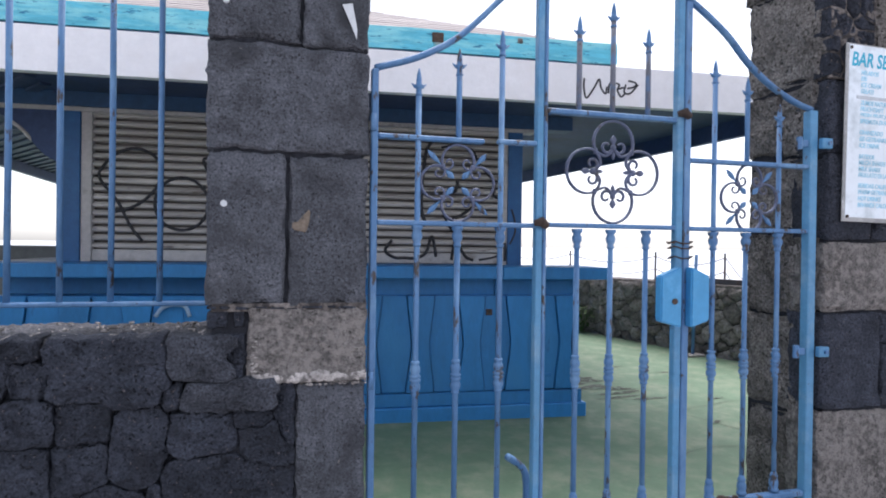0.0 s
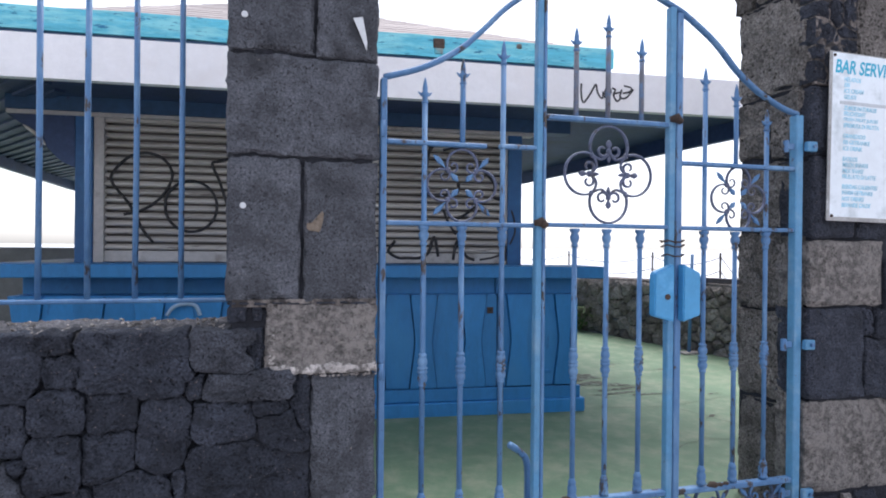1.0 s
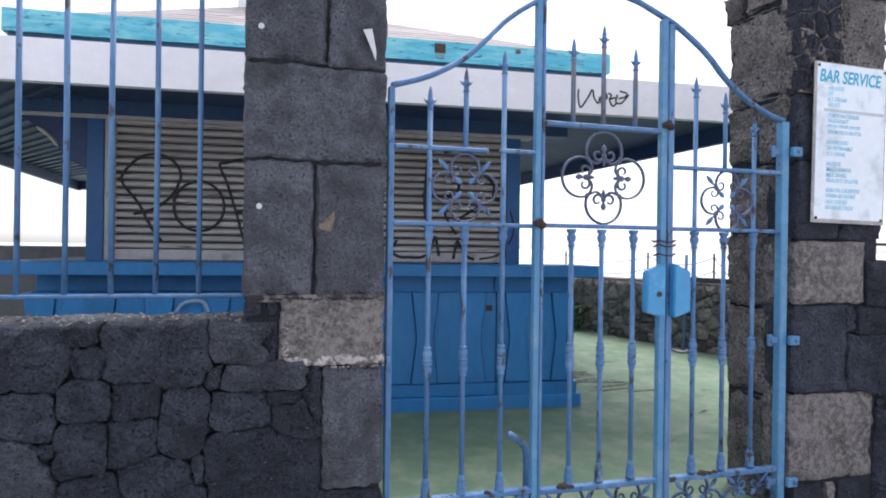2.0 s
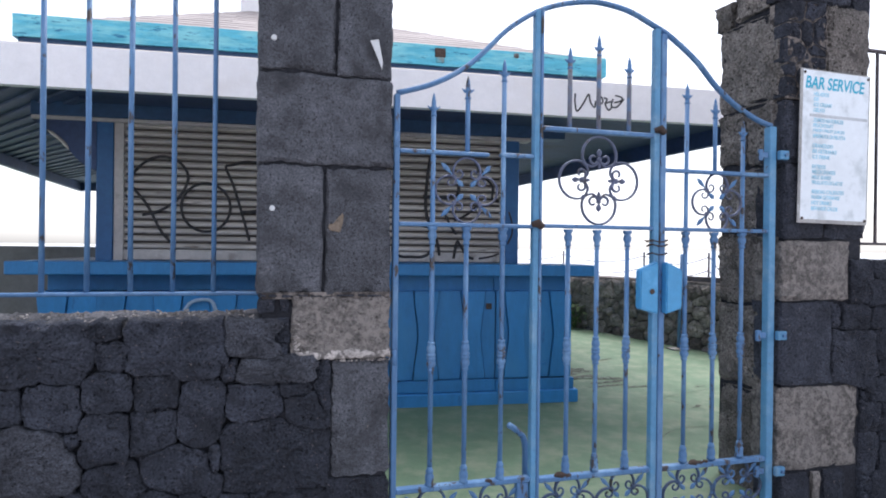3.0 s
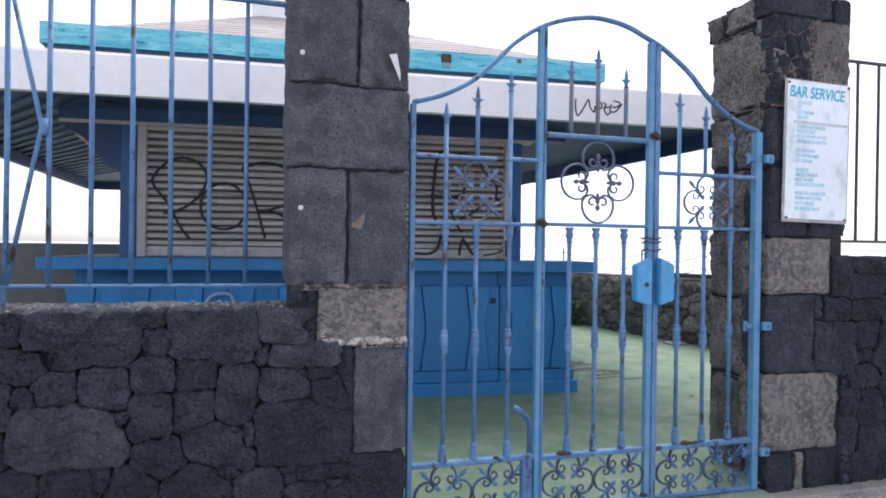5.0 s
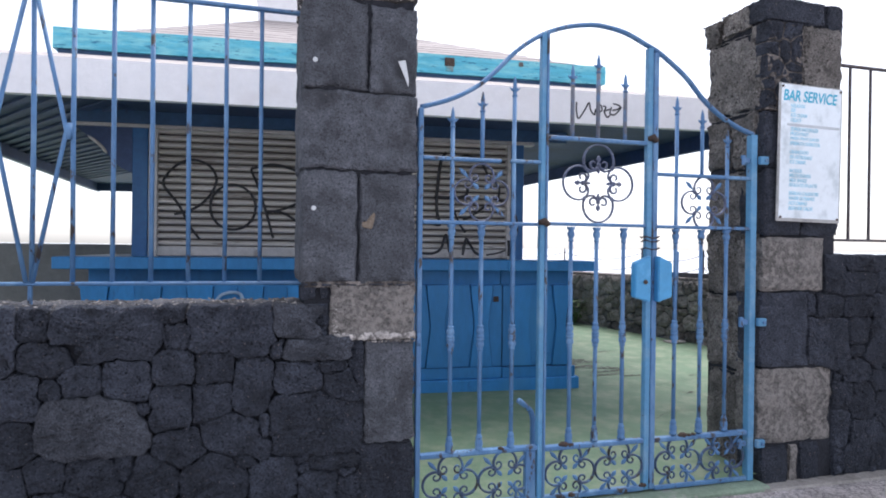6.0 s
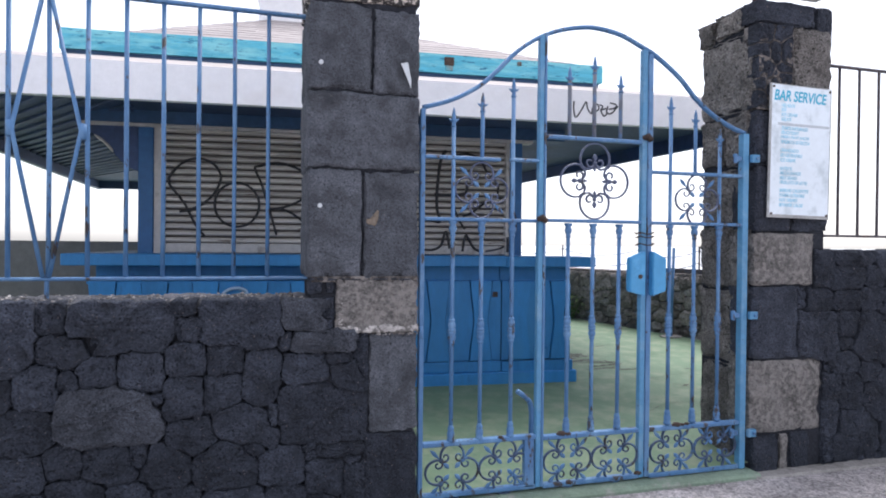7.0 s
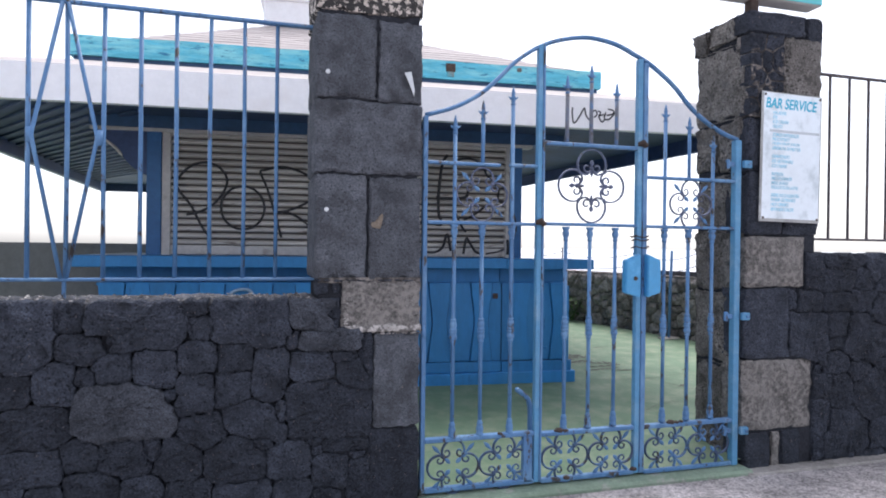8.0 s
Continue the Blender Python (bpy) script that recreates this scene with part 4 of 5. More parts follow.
def lettering(text, x, z, height, width, mat, parent, slant=0.18):
    """A line of text as a thin mesh, its cap height and width in metres."""
    data = bpy.data.curves.new("lettering", "FONT")
    data.body, data.shear, data.size, data.extrude, data.offset = text, slant, 1.0, 0.01, 0.018 if height > 0.03 else 0.02
    holder = bpy.data.objects.new("lettering", data)
    scene.collection.objects.link(holder)
    me = bpy.data.meshes.new_from_object(holder.evaluated_get(bpy.context.evaluated_depsgraph_get()))
    bpy.data.objects.remove(holder)
    xs, ys = [v.co.x for v in me.vertices], [v.co.y for v in me.vertices]
    kx, kz = width / (max(xs) - min(xs)), height / (max(ys) - min(ys))
    left, base = min(xs), min(ys)
    for v in me.vertices:
        v.co = (x + (v.co.x - left) * kx, -0.0072 - 0.06 * v.co.z, z + (v.co.y - base) * kz)
    me.materials.clear()
    me.materials.append(mat)
    ob = new("lettering", me)
    ob.parent = parent
    return ob


lettering("BAR SERVICE", 0.026, SH - 0.098, 0.062, 0.375, CYAN, sign)
LINES = [("HELADOS", 0.632, 0.095), ("EIS", 0.607, 0.032), ("ICE CREAM", 0.580, 0.112), ("GELATI", 0.553, 0.07),
         ("ZUMOS NATURALES", 0.503, 0.190), ("FRUCHTSAFT", 0.477, 0.128), ("FRESH FRUIT JUICES", 0.450, 0.200), ("SPREMUTA DI FRUTTA", 0.424, 0.205),
         ("GRANIZADO", 0.376, 0.128), ("EIS GETRANKE", 0.348, 0.155), ("ICE DRINK", 0.320, 0.112),
         ("BATIDOS", 0.272, 0.085), ("MILCH SHAKES", 0.246, 0.148), ("MILK SHAKE", 0.219, 0.122), ("FRULLATO DI LATTE", 0.193, 0.195),
         ("BEBIDAS CALIENTES", 0.147, 0.205), ("WARM GETRANKE", 0.120, 0.180), ("HOT DRINKS", 0.092, 0.128), ("BEVANDE CALDE", 0.064, 0.168)]
for text, z, width in LINES:
    lettering(text, 0.078, z, 0.0195, width, CYAN_FADED, sign)

light_box = thing("sign_box", "grey sign box with a turquoise face on top of the pillar", "sign")
part("casing", boxed(1.35, 2.47, 0.0, 0.115, 2.618, 3.1, bevel=0.006), SIGN_GREY, light_box)
part("face", boxed(1.355, 2.465, -0.006, 0.0, 2.625, 3.08, bevel=0.002), SIGN_TURQ, light_box, "turquoise face")
for x in (1.9, 2.0, 2.12):
    part("lettering", boxed(x, x + 0.07, -0.010, -0.006, 2.66, 2.74, bevel=0.001), PANEL, light_box)
part("support", boxed(1.975, 2.03, 0.03, 0.09, 2.49, 2.62, bevel=0.004), RUST, light_box, "rusty support")

# ---------------------------------------------------------------- kiosk
kiosk = thing("bar_kiosk", "closed blue and white bar kiosk with shuttered counter", "kiosk", Matrix.Translation((0.7, 2.05, 0)) @ Matrix.Rotation(radians(-4.5), 4, "Z"))
CV = 0.05  # face of the counter
part("counter_wall", boxed(-2.72, 1.11, CV + 0.285, CV + 0.36, -0.1, 0.935), KIOSK_BLUE, kiosk)
part("apron", boxed(-2.72, -0.6, CV + 0.225, CV + 0.28, 0.78, 0.94), KIOSK_BLUE, kiosk)
part("apron", boxed(-0.596, 0.512, CV + 0.07, CV + 0.28, 0.78, 0.94), KIOSK_BLUE, kiosk)
part("apron", boxed(0.518, 1.134, CV + 0.075, CV + 0.28, 0.80, 0.94), KIOSK_BLUE, kiosk)
part("base_board", boxed(-2.72, 0.512, CV - 0.01, CV + 0.03, 0.052, 0.142), KIOSK_BLUE, kiosk)
part("base_board", boxed(0.518, 1.160, CV - 0.012, CV + 0.03, 0.048, 0.138), KIOSK_BLUE, kiosk)
part("plinth", boxed(-2.75, 1.190, CV - 0.035, CV + 0.36, -0.14, 0.049, bevel=0.008), KIOSK_BLUE, kiosk)
part("top_board", boxed(-2.72, -0.6, CV + 0.012, CV + 0.22, 0.800, 0.822, bevel=0.002), KIOSK_BLUE, kiosk)
part("end_board", boxed(1.112, 1.134, CV - 0.01, CV + 0.28, 0.14, 0.798), KIOSK_BLUE, kiosk)
ledge = part("ledge", boxed(-2.86, 0.528, CV - 0.10, 0.50, 0.945, 1.032, bevel=0.005), KIOSK_BLUE, kiosk)
part("ledge", boxed(0.532, 1.328, CV - 0.094, 0.50, 0.943, 1.030, bevel=0.005), KIOSK_BLUE, kiosk)
part("ledge", boxed(-2.86, -2.452, 0.505, 1.4, 0.945, 1.030, bevel=0.005), KIOSK_BLUE, kiosk)
part("dusty_top", boxed(-2.84, -2.458, 0.3, 1.38, 1.029, 1.034, bevel=0.0), SHUTTER_FRAME, kiosk, "grimy brown top of the counter return")
part("seam", boxed(0.5125, 0.5175, CV + 0.022, CV + 0.05, 0.05, 0.796, bevel=0.0), KIOSK_NAVY, kiosk)


def curved_board(u0, u1, z0, z1, front, bend0, bend1):
    """A board whose left and right edges swing sideways at its waist."""
    bm = bmesh.new()
    n, left, right = 16, [], []
    for k in range(n + 1):
        s = k / n
        bend = 0.55 * (1 - abs(2 * s - 1)) + 0.45 * math.sin(math.pi * s) ** 2
        left.append((u0 + bend * bend0, z0 + (z1 - z0) * s))
        right.append((u1 + bend * bend1, z0 + (z1 - z0) * s))
    rows = [[bm.verts.new((x, v, z)) for x, z in left + right[::-1]] for v in (CV + 0.075, front)]
    m = len(rows[0])
    bm.faces.new(rows[1]), bm.faces.new(rows[0][::-1])
    for k in range(m):
        bm.faces.new((rows[0][k], rows[0][(k + 1) % m], rows[1][(k + 1) % m], rows[1][k]))
    bmesh.ops.bevel(bm, geom=[e for e in bm.edges if all(abs(v.co.y - front) < 1e-5 for v in e.verts)], offset=0.006, segments=2, affect="EDGES")
    return bm


W, G = 0.036, 0.007
BOARDS = sorted([(-0.127, 0.063), (0.241, 0.428), (0.588, 0.778), (0.958, 1.110)] + [(-0.127 - 0.368 * k, 0.063 - 0.368 * k) for k in range(1, 8)])
for k, (u0, u1) in enumerate(BOARDS):
    part("panel_board", curved_board(u0, u1, 0.147, 0.823, CV - 0.007, W, -W), KIOSK_BLUE, kiosk)
    if k + 1 < len(BOARDS) and BOARDS[k + 1][0] != 0.588:
        part("recessed_board", curved_board(u1 + G, BOARDS[k + 1][0] - G, 0.147, 0.823, CV + 0.010, -W, W), KIOSK_BLUE, kiosk)
part("recessed_board", curved_board(0.435, 0.509, 0.147, 0.823, CV + 0.008, -W, 0.0), KIOSK_BLUE, kiosk)
part("recessed_board", curved_board(0.521, 0.581, 0.147, 0.823, CV + 0.008, 0.0, W), KIOSK_BLUE, kiosk)
# navy colour stands for the shadow lines in the gaps between boards
part("counter_backing", boxed(-2.71, 1.112, CV + 0.062, CV + 0.084, 0.06, 0.815, bevel=0.0), KIOSK_NAVY, kiosk)
part("batten", boxed(0.80, 0.935, CV + 0.002, CV + 0.02, 0.235, 0.262, bevel=0.003), KIOSK_BLUE, kiosk)
plate = part("lock_plate", boxed(0.436, 0.482, CV + 0.0, CV + 0.016, 0.683, 0.728, bevel=0.003), RUST, kiosk, "rusty square lock plate")
part("keyhole", tube(bmesh.new(), [(0.459, CV + 0.002, 0.706), (0.459, CV - 0.003, 0.706)], 0.009, 8), INK, plate)


def stroke(points, radius, mat, parent, v, name="graffiti", steps=6, flat=(1, 0.35)):
    part(name, tube(bmesh.new(), bezier([(u, v, z) for u, z in points], steps), radius, 6, flat=flat), mat, parent, smooth=True)


stroke([(-1.76, 0.69), (-1.72, 0.745), (-1.65, 0.768), (-1.58, 0.755), (-1.55, 0.69)], 0.014, PALE_INK, kiosk, CV - 0.012)
# shutter
SV = 0.43
post_l = part("post", boxed(-2.45, -2.335, SV - 0.03, SV + 0.12, 1.0, 2.2), KIOSK_POST, kiosk)
post_r = part("post", boxed(0.692, 0.805, SV - 0.03, SV + 0.12, 1.0, 2.2), KIOSK_POST, kiosk)
frame_l = part("shutter_frame", boxed(-2.333, -2.265, SV - 0.02, SV + 0.06, 1.03, 2.06), SHUTTER_FRAME, kiosk, "grey metal shutter guide")
part("shutter_frame", boxed(0.655, 0.690, SV - 0.02, SV + 0.06, 1.03, 2.06), SHUTTER_FRAME, kiosk, "grey metal shutter guide")
# dark backing puts the shade between the slats into its colour
shutter = part("shutter", boxed(-2.27, 0.66, SV + 0.045, SV + 0.06, 1.03, 2.08), GAP_SHADE, kiosk, "dirty beige roller shutter with black graffiti")
PITCH = 0.0565
slat_bm = bmesh.new()
prof = [(0.046, 0.004), (0.030, 0.004), (0.012, 0.006), (0.003, 0.010), (0.0, 0.017), (0.002, 0.026), (0.009, 0.035), (0.018, 0.041), (0.032, 0.0445), (0.046, 0.0455)]
ends = [[slat_bm.verts.new((u, SV + v, z)) for v, z in prof] for u in (-2.268, 0.658)]
for k in range(len(prof) - 1):
    slat_bm.faces.new((ends[0][k], ends[0][k + 1], ends[1][k + 1], ends[1][k]))
first_slat = part("slat", slat_bm, SHUTTER, shutter, smooth=True)
first_slat.location.z = 1.118
for k in range(1, 17):
    share("slat", first_slat, shutter, Matrix.Translation((0, 0, 1.118 + PITCH * k)))
part("bottom_bar", boxed(-2.268, 0.658, SV - 0.006, SV + 0.03, 1.036, 1.116, bevel=0.006), SHUTTER_FRAME, shutter, "pale shutter bottom bar")
GV = SV - 0.001
stroke([(-1.942, 1.175), (-2.016, 1.273), (-2.104, 1.447), (-2.219, 1.603), (-2.199, 1.687), (-2.107, 1.782), (-1.992, 1.817), (-1.876, 1.775), (-1.816, 1.67), (-1.859, 1.545), (-1.945, 1.451), (-2.046, 1.395), (-2.139, 1.373)], 0.0115, INK, kiosk, GV)
stroke([(-1.686 + 0.178 * math.cos(math.tau * k / 14 + 2.9), 1.44 + 0.184 * math.sin(math.tau * k / 14 + 2.9)) for k in range(16)], 0.0115, INK, kiosk, GV)
stroke([(-1.364, 1.191), (-1.427, 1.417), (-1.489, 1.618), (-1.543, 1.749), (-1.499, 1.771), (-1.371, 1.802), (-1.225, 1.771), (-1.09, 1.70), (-1.06, 1.61), (-1.12, 1.52), (-1.222, 1.461), (-1.321, 1.423), (-1.427, 1.408)], 0.0115, INK, kiosk, GV)
stroke([(-1.427, 1.414), (-1.321, 1.41), (-1.229, 1.371), (-1.1, 1.27), (-1.0, 1.16)], 0.0115, INK, kiosk, GV)
stroke([(-0.75, 1.78), (-0.62, 1.3), (-0.55, 1.2), (-0.45, 1.5), (-0.38, 1.75)], 0.0115, INK, kiosk, GV)
stroke([(0.1, 1.966), (0.064, 1.914), (0.043, 1.831), (0.028, 1.699), (0.018, 1.566), (0.023, 1.434), (0.049, 1.333), (-0.027, 1.339), (-0.11, 1.341), (-0.18, 1.35)], 0.015, INK, kiosk, GV)
stroke([(-0.004, 1.574), (0.105, 1.569), (0.258, 1.581), (0.292, 1.615), (0.295, 1.666)], 0.015, INK, kiosk, GV)
stroke([(0.169, 1.919), (0.288, 1.94), (0.409, 1.903), (0.471, 1.797), (0.532, 1.732), (0.586, 1.666), (0.584, 1.565), (0.64, 1.541)], 0.011, INK, kiosk, GV)
stroke([(0.457, 1.503), (0.38, 1.443), (0.312, 1.399), (0.257, 1.382)], 0.012, INK, kiosk, GV)
stroke([(0.174, 1.454), (0.227, 1.339), (0.279, 1.265)], 0.011, INK, kiosk, GV)
stroke([(-0.2, 1.21), (-0.25, 1.13), (-0.18, 1.08), (-0.107, 1.078), (-0.007, 1.079), (0.06, 1.121), (0.089, 1.213), (0.106, 1.238), (0.124, 1.172), (0.137, 1.089)], 0.013, INK, kiosk, GV - 0.006)
stroke([(0.256, 1.065), (0.274, 1.174), (0.29, 1.207), (0.323, 1.158), (0.367, 1.091), (0.428, 1.064)], 0.013, INK, kiosk, GV - 0.006)
stroke([(0.471, 1.067), (0.576, 1.085), (0.645, 1.111)], 0.009, INK, kiosk, GV - 0.006)
stroke([(0.672, 1.2), (0.676, 1.13), (0.674, 1.06)], 0.013, INK, kiosk, SV - 0.021)
stroke([(0.72, 1.46), (0.745, 1.38), (0.75, 1.28), (0.71, 1.19)], 0.008, INK, kiosk, SV - 0.031)
# body, beams
part("back_wall", boxed(-2.45, 0.80, 3.9, 4.0, -0.1, 2.2), KIOSK_NAVY, kiosk)
part("side_wall", boxed(-2.44, -2.36, SV + 0.12, 3.9, -0.1, 2.2), KIOSK_BLUE, kiosk)
part("side_wall", boxed(0.715, 0.795, SV + 0.12, 3.9, -0.1, 2.2), KIOSK_BLUE, kiosk)
part("lintel", boxed(-2.88, 1.2, SV - 0.06, SV + 0.1, 2.082, 2.2), KIOSK_NAVY, kiosk, "dark navy beam over the shutter")
part("lintel_strip", boxed(-2.88, 0.9, SV - 0.045, SV + 0.06, 2.052, 2.081), SHUTTER_FRAME, kiosk, "dusty beige strip under the beam")
edge_line = bezier([(-2.88, 0, 2.05), (-2.775, 0, 1.975), (-2.68, 0, 1.90), (-2.62, 0, 1.82), (-2.55, 0, 1.745), (-2.45, 0, 1.69)], 4)
plate_bm = bmesh.new()
rows = [[plate_bm.verts.new((p.x, SV + y, p.z)) for p in edge_line] + [plate_bm.verts.new((-2.45, SV + y, 2.052))] for y in (-0.03, 0.0)]
plate_bm.faces.new(rows[0]), plate_bm.faces.new(rows[1][::-1])
for k in range(len(rows[0])):
    q = (k + 1) % len(rows[0])
    plate_bm.faces.new((rows[0][k], rows[0][q], rows[1][q], rows[1][k]))
bracket_plate = part("bracket", plate_bm, SOFFIT, kiosk, "dark navy curved bracket between beam and post")
# highlight on the lit edge, added as a pale strip
part("bracket_edging", tube(bmesh.new(), [(p.x, SV - 0.034, p.z) for p in edge_line[4:12]], [0.003] + [0.013] * 6 + [0.004], 6, flat=(1, 0.5)), SHUTTER_FRAME, bracket_plate, "pale highlight along the bracket edge", smooth=True)
# skirt roof
ZE, ZB, FV, TV = 2.062, 2.315, -0.62, 0.75
SOFFIT_Z = 2.18
EAVE = [(-4.02, FV), (2.62, FV), (1.62, 7.2), (-4.9, 7.2)]
TOP = [(-3.16, TV), (1.75, TV), (1.35, 5.6), (-3.5, 5.6)]


def ring_faces(lower, z0, upper, z1):
    bm = bmesh.new()
    a = [bm.verts.new((u, v, z0)) for u, v in lower]
    b = [bm.verts.new((u, v, z1)) for u, v in upper]
    for k in range(4):
        bm.faces.new((a[k], a[(k + 1) % 4], b[(k + 1) % 4], b[k]))
    return bm


def inset(poly, d):
    cx, cy = sum(p[0] for p in poly) / 4, sum(p[1] for p in poly) / 4
    return [(x - math.copysign(d, x - cx), y - math.copysign(d, y - cy)) for x, y in poly]


fascia_bm = bmesh.new()
inner = inset(EAVE, 0.06)
rows = [[fascia_bm.verts.new((u, v, z)) for u, v in poly] for poly, z in ((inner, ZB - 0.02), (inner, ZE), (EAVE, ZE), (inset(EAVE, 0.035), ZB))]
for a, b in zip(rows, rows[1:]):
    for k in range(4):
        fascia_bm.faces.new((a[k], a[(k + 1) % 4], b[(k + 1) % 4], b[k]))
roof = part("fascia", fascia_bm, WHITE, kiosk, "white rendered fascia with a black scribble")
part("skirt_roof", ring_faces(inset(EAVE, 0.035), ZB - 0.002, TOP, 2.70), WHITE_TOP, kiosk, "dusty white lower roof slope")
soffit_bm = bmesh.new()
soffit_bm.faces.new([soffit_bm.verts.new((u, v, SOFFIT_Z)) for u, v in inset(EAVE, 0.05)])
soffit = part("soffit", soffit_bm, SOFFIT, kiosk, "dark navy boarded soffit")
for k in range(27):
    v0 = -0.25 + 0.255 * k
    u0 = -3.98 - 0.11 * (v0 + 0.62)
    length = min((-2.46 - u0) / 0.616, (v0 + 0.54) / 0.788)
    if length > 0.15:
        batten = part("soffit_batten", boxed(0, length, -0.034, 0.034, -0.006, 0.014, bevel=0.003), SOFFIT, soffit)
        batten.matrix_basis = Matrix.Translation((u0, v0, SOFFIT_Z - 0.014)) @ Matrix.Rotation(radians(-52), 4, "Z")
for (u0, v0), (u1, v1) in ((EAVE[0], EAVE[3]), (EAVE[1], EAVE[2]), (EAVE[3], EAVE[2])):
    d = Vector((u1 - u0, v1 - v0, 0))
    bm = boxed(0, d.length, -0.03, 0.03, -0.02, 0.12, bevel=0.003)
    ob = part("edge_beam", bm, SOFFIT, kiosk)
    ob.matrix_basis = Matrix.Translation((u0 + (0.09 if u0 < -1 else -0.09), v0 + (0.1 if v0 < 1 else -0.1), ZE + 0.004)) @ Matrix.Rotation(math.atan2(d.y, d.x), 4, "Z")
# black scribble on the fascia
SCRIBBLE = [[(0.87, 2.225), (0.865, 2.164), (0.878, 2.1), (0.928, 2.161), (0.969, 2.225), (0.979, 2.171), (1.007, 2.134), (1.018, 2.18)], [(1.026, 2.138), (1.036, 2.195), (1.063, 2.21), (1.071, 2.176), (1.046, 2.153)],
            [(1.081, 2.207), (1.103, 2.196), (1.088, 2.162), (1.11, 2.121), (1.14, 2.144)], [(1.086, 2.167), (1.132, 2.182)], [(1.148, 2.201), (1.134, 2.151), (1.174, 2.146), (1.231, 2.206)], [(1.155, 2.176), (1.204, 2.19), (1.216, 2.216), (1.166, 2.228)]]
for pts in SCRIBBLE:
    part("graffiti", tube(bmesh.new(), bezier([(u, FV - 0.001 + 0.138 * (z - ZE), z) for u, z in pts], 6), 0.0066, 6, flat=(1, 0.35)), INK, kiosk, smooth=True)
# turquoise board
teal_bm = bmesh.new()
inner = inset(TOP, 0.12)
rows = [[teal_bm.verts.new((u, v, z)) for u, v in poly] for poly, z in ((inner, 2.745), (TOP, 2.742), (TOP, 2.918), (inner, 2.93))]
for a, b in zip(rows, rows[1:]):
    for k in range(4):
        teal_bm.faces.new((a[k], a[(k + 1) % 4], b[(k + 1) % 4], b[k]))
bmesh.ops.subdivide_edges(teal_bm, edges=teal_bm.edges[:], cuts=24, use_grid_fill=True)
for v in teal_bm.verts:
    v.co.z += 0.010 * noise.noise((v.co.x * 2.5, v.co.y * 2.5, v.co.z * 3))
    v.co.y += 0.006 * noise.noise((v.co.x * 6, 3, v.co.z * 20))
teal = part("turquoise_board", teal_bm, TEAL, kiosk, "turquoise fascia board with peeling paint")
# shadow line under the turquoise board, set as a navy band
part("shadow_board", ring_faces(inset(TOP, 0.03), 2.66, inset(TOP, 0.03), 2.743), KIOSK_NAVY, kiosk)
patch = part("rust_patch", boxed(0.14, 0.235, TV - 0.012, TV + 0.01, 2.815, 2.895, bevel=0.006), RUST, kiosk, "rusty metal patch")
part("rust_streak", boxed(0.152, 0.222, TV - 0.009, TV + 0.01, 2.768, 2.816, bevel=0.003), PEELED, kiosk, "rusty run under the patch")
part("rust_patch", boxed(0.86, 0.905, TV - 0.01, TV + 0.01, 2.86, 2.90, bevel=0.006), BASALT_PALE, kiosk)
# tiled roof in courses
APEX, COURSES = (-1.35, 3.15), 15
ROOF_BASE = [(-2.8, TV + 0.02), (1.73, TV + 0.02), (1.33, 5.58), (-3.0, 5.58)]
RISE, BASE_Z = 1.07, 2.895
for k in range(COURSES):
    s0, s1 = k / COURSES, min(0.985, (k + 1.25) / COURSES)
    lo, hi = [[(u + (APEX[0] - u) * s, v + (APEX[1] - v) * s) for u, v in ROOF_BASE] for s in (s0, s1)]
    course = bmesh.new()
    for q in range(4):
        (ax, ay), (bx, by), (cx, cy), (dx, dy) = lo[q], lo[(q + 1) % 4], hi[(q + 1) % 4], hi[q]
        count = max(2, int(math.hypot(bx - ax, by - ay) / 0.33))
        for n in range(count):
            f0, f1 = n / count, (n + 1) / count
            lift = 0.010 + 0.005 * noise.noise((n * 3.1 + q, k * 2.7, 4.0))
            z0, z1 = BASE_Z + RISE * s0, BASE_Z + RISE * s1
            foot = [(ax + (bx - ax) * f, ay + (by - ay) * f) for f in (f0, f1)]
            head = [(dx + (cx - dx) * f, dy + (cy - dy) * f) for f in (f1, f0)]
            under = [course.verts.new((*p, z0 - 0.01)) for p in foot] + [course.verts.new((*p, z1 - 0.02)) for p in head]
            over = [course.verts.new((*p, z0 + lift)) for p in foot] + [course.verts.new((*p, z1 + 0.004)) for p in head]
            course.faces.new(over), course.faces.new(under[::-1])
            for e in range(4):
                course.faces.new((under[e], under[(e + 1) % 4], over[(e + 1) % 4], over[e]))
    part("tile_course", course, SHINGLE, kiosk)
cup = bmesh.new()
box(cup, APEX[0] - 0.36, APEX[0] + 0.48, APEX[1] - 0.42, APEX[1] + 0.42, 3.7, 4.9, bevel=0.02)
box(cup, APEX[0] - 0.40, APEX[0] + 0.52, APEX[1] - 0.47, APEX[1] + 0.47, 4.09, 4.16, bevel=0.01)
part("cupola", cup, WHITE, kiosk, "pale rendered cupola on the roof")

# ---------------------------------------------------------------- terrace: far wall, posts, stains
far_wall = tagged(link("wall_far", boxed(-3.2, 4.6, 0.03, 0.42, -0.5, 0.72, bevel=0.0), MORTAR), "low wall of brown-grey basalt rubble closing the terrace", "wall", kind="structure")
far_m = Matrix.Translation((4.04, 4.6, 0.0)) @ Matrix.Rotation(radians(-71), 4, "Z")
far_wall.matrix_basis = far_m
far_rng = random.Random(11)
far_seeds = scatter([], -3.0, 3.6, -0.1, 0.74, 0.125, 4000, far_rng)
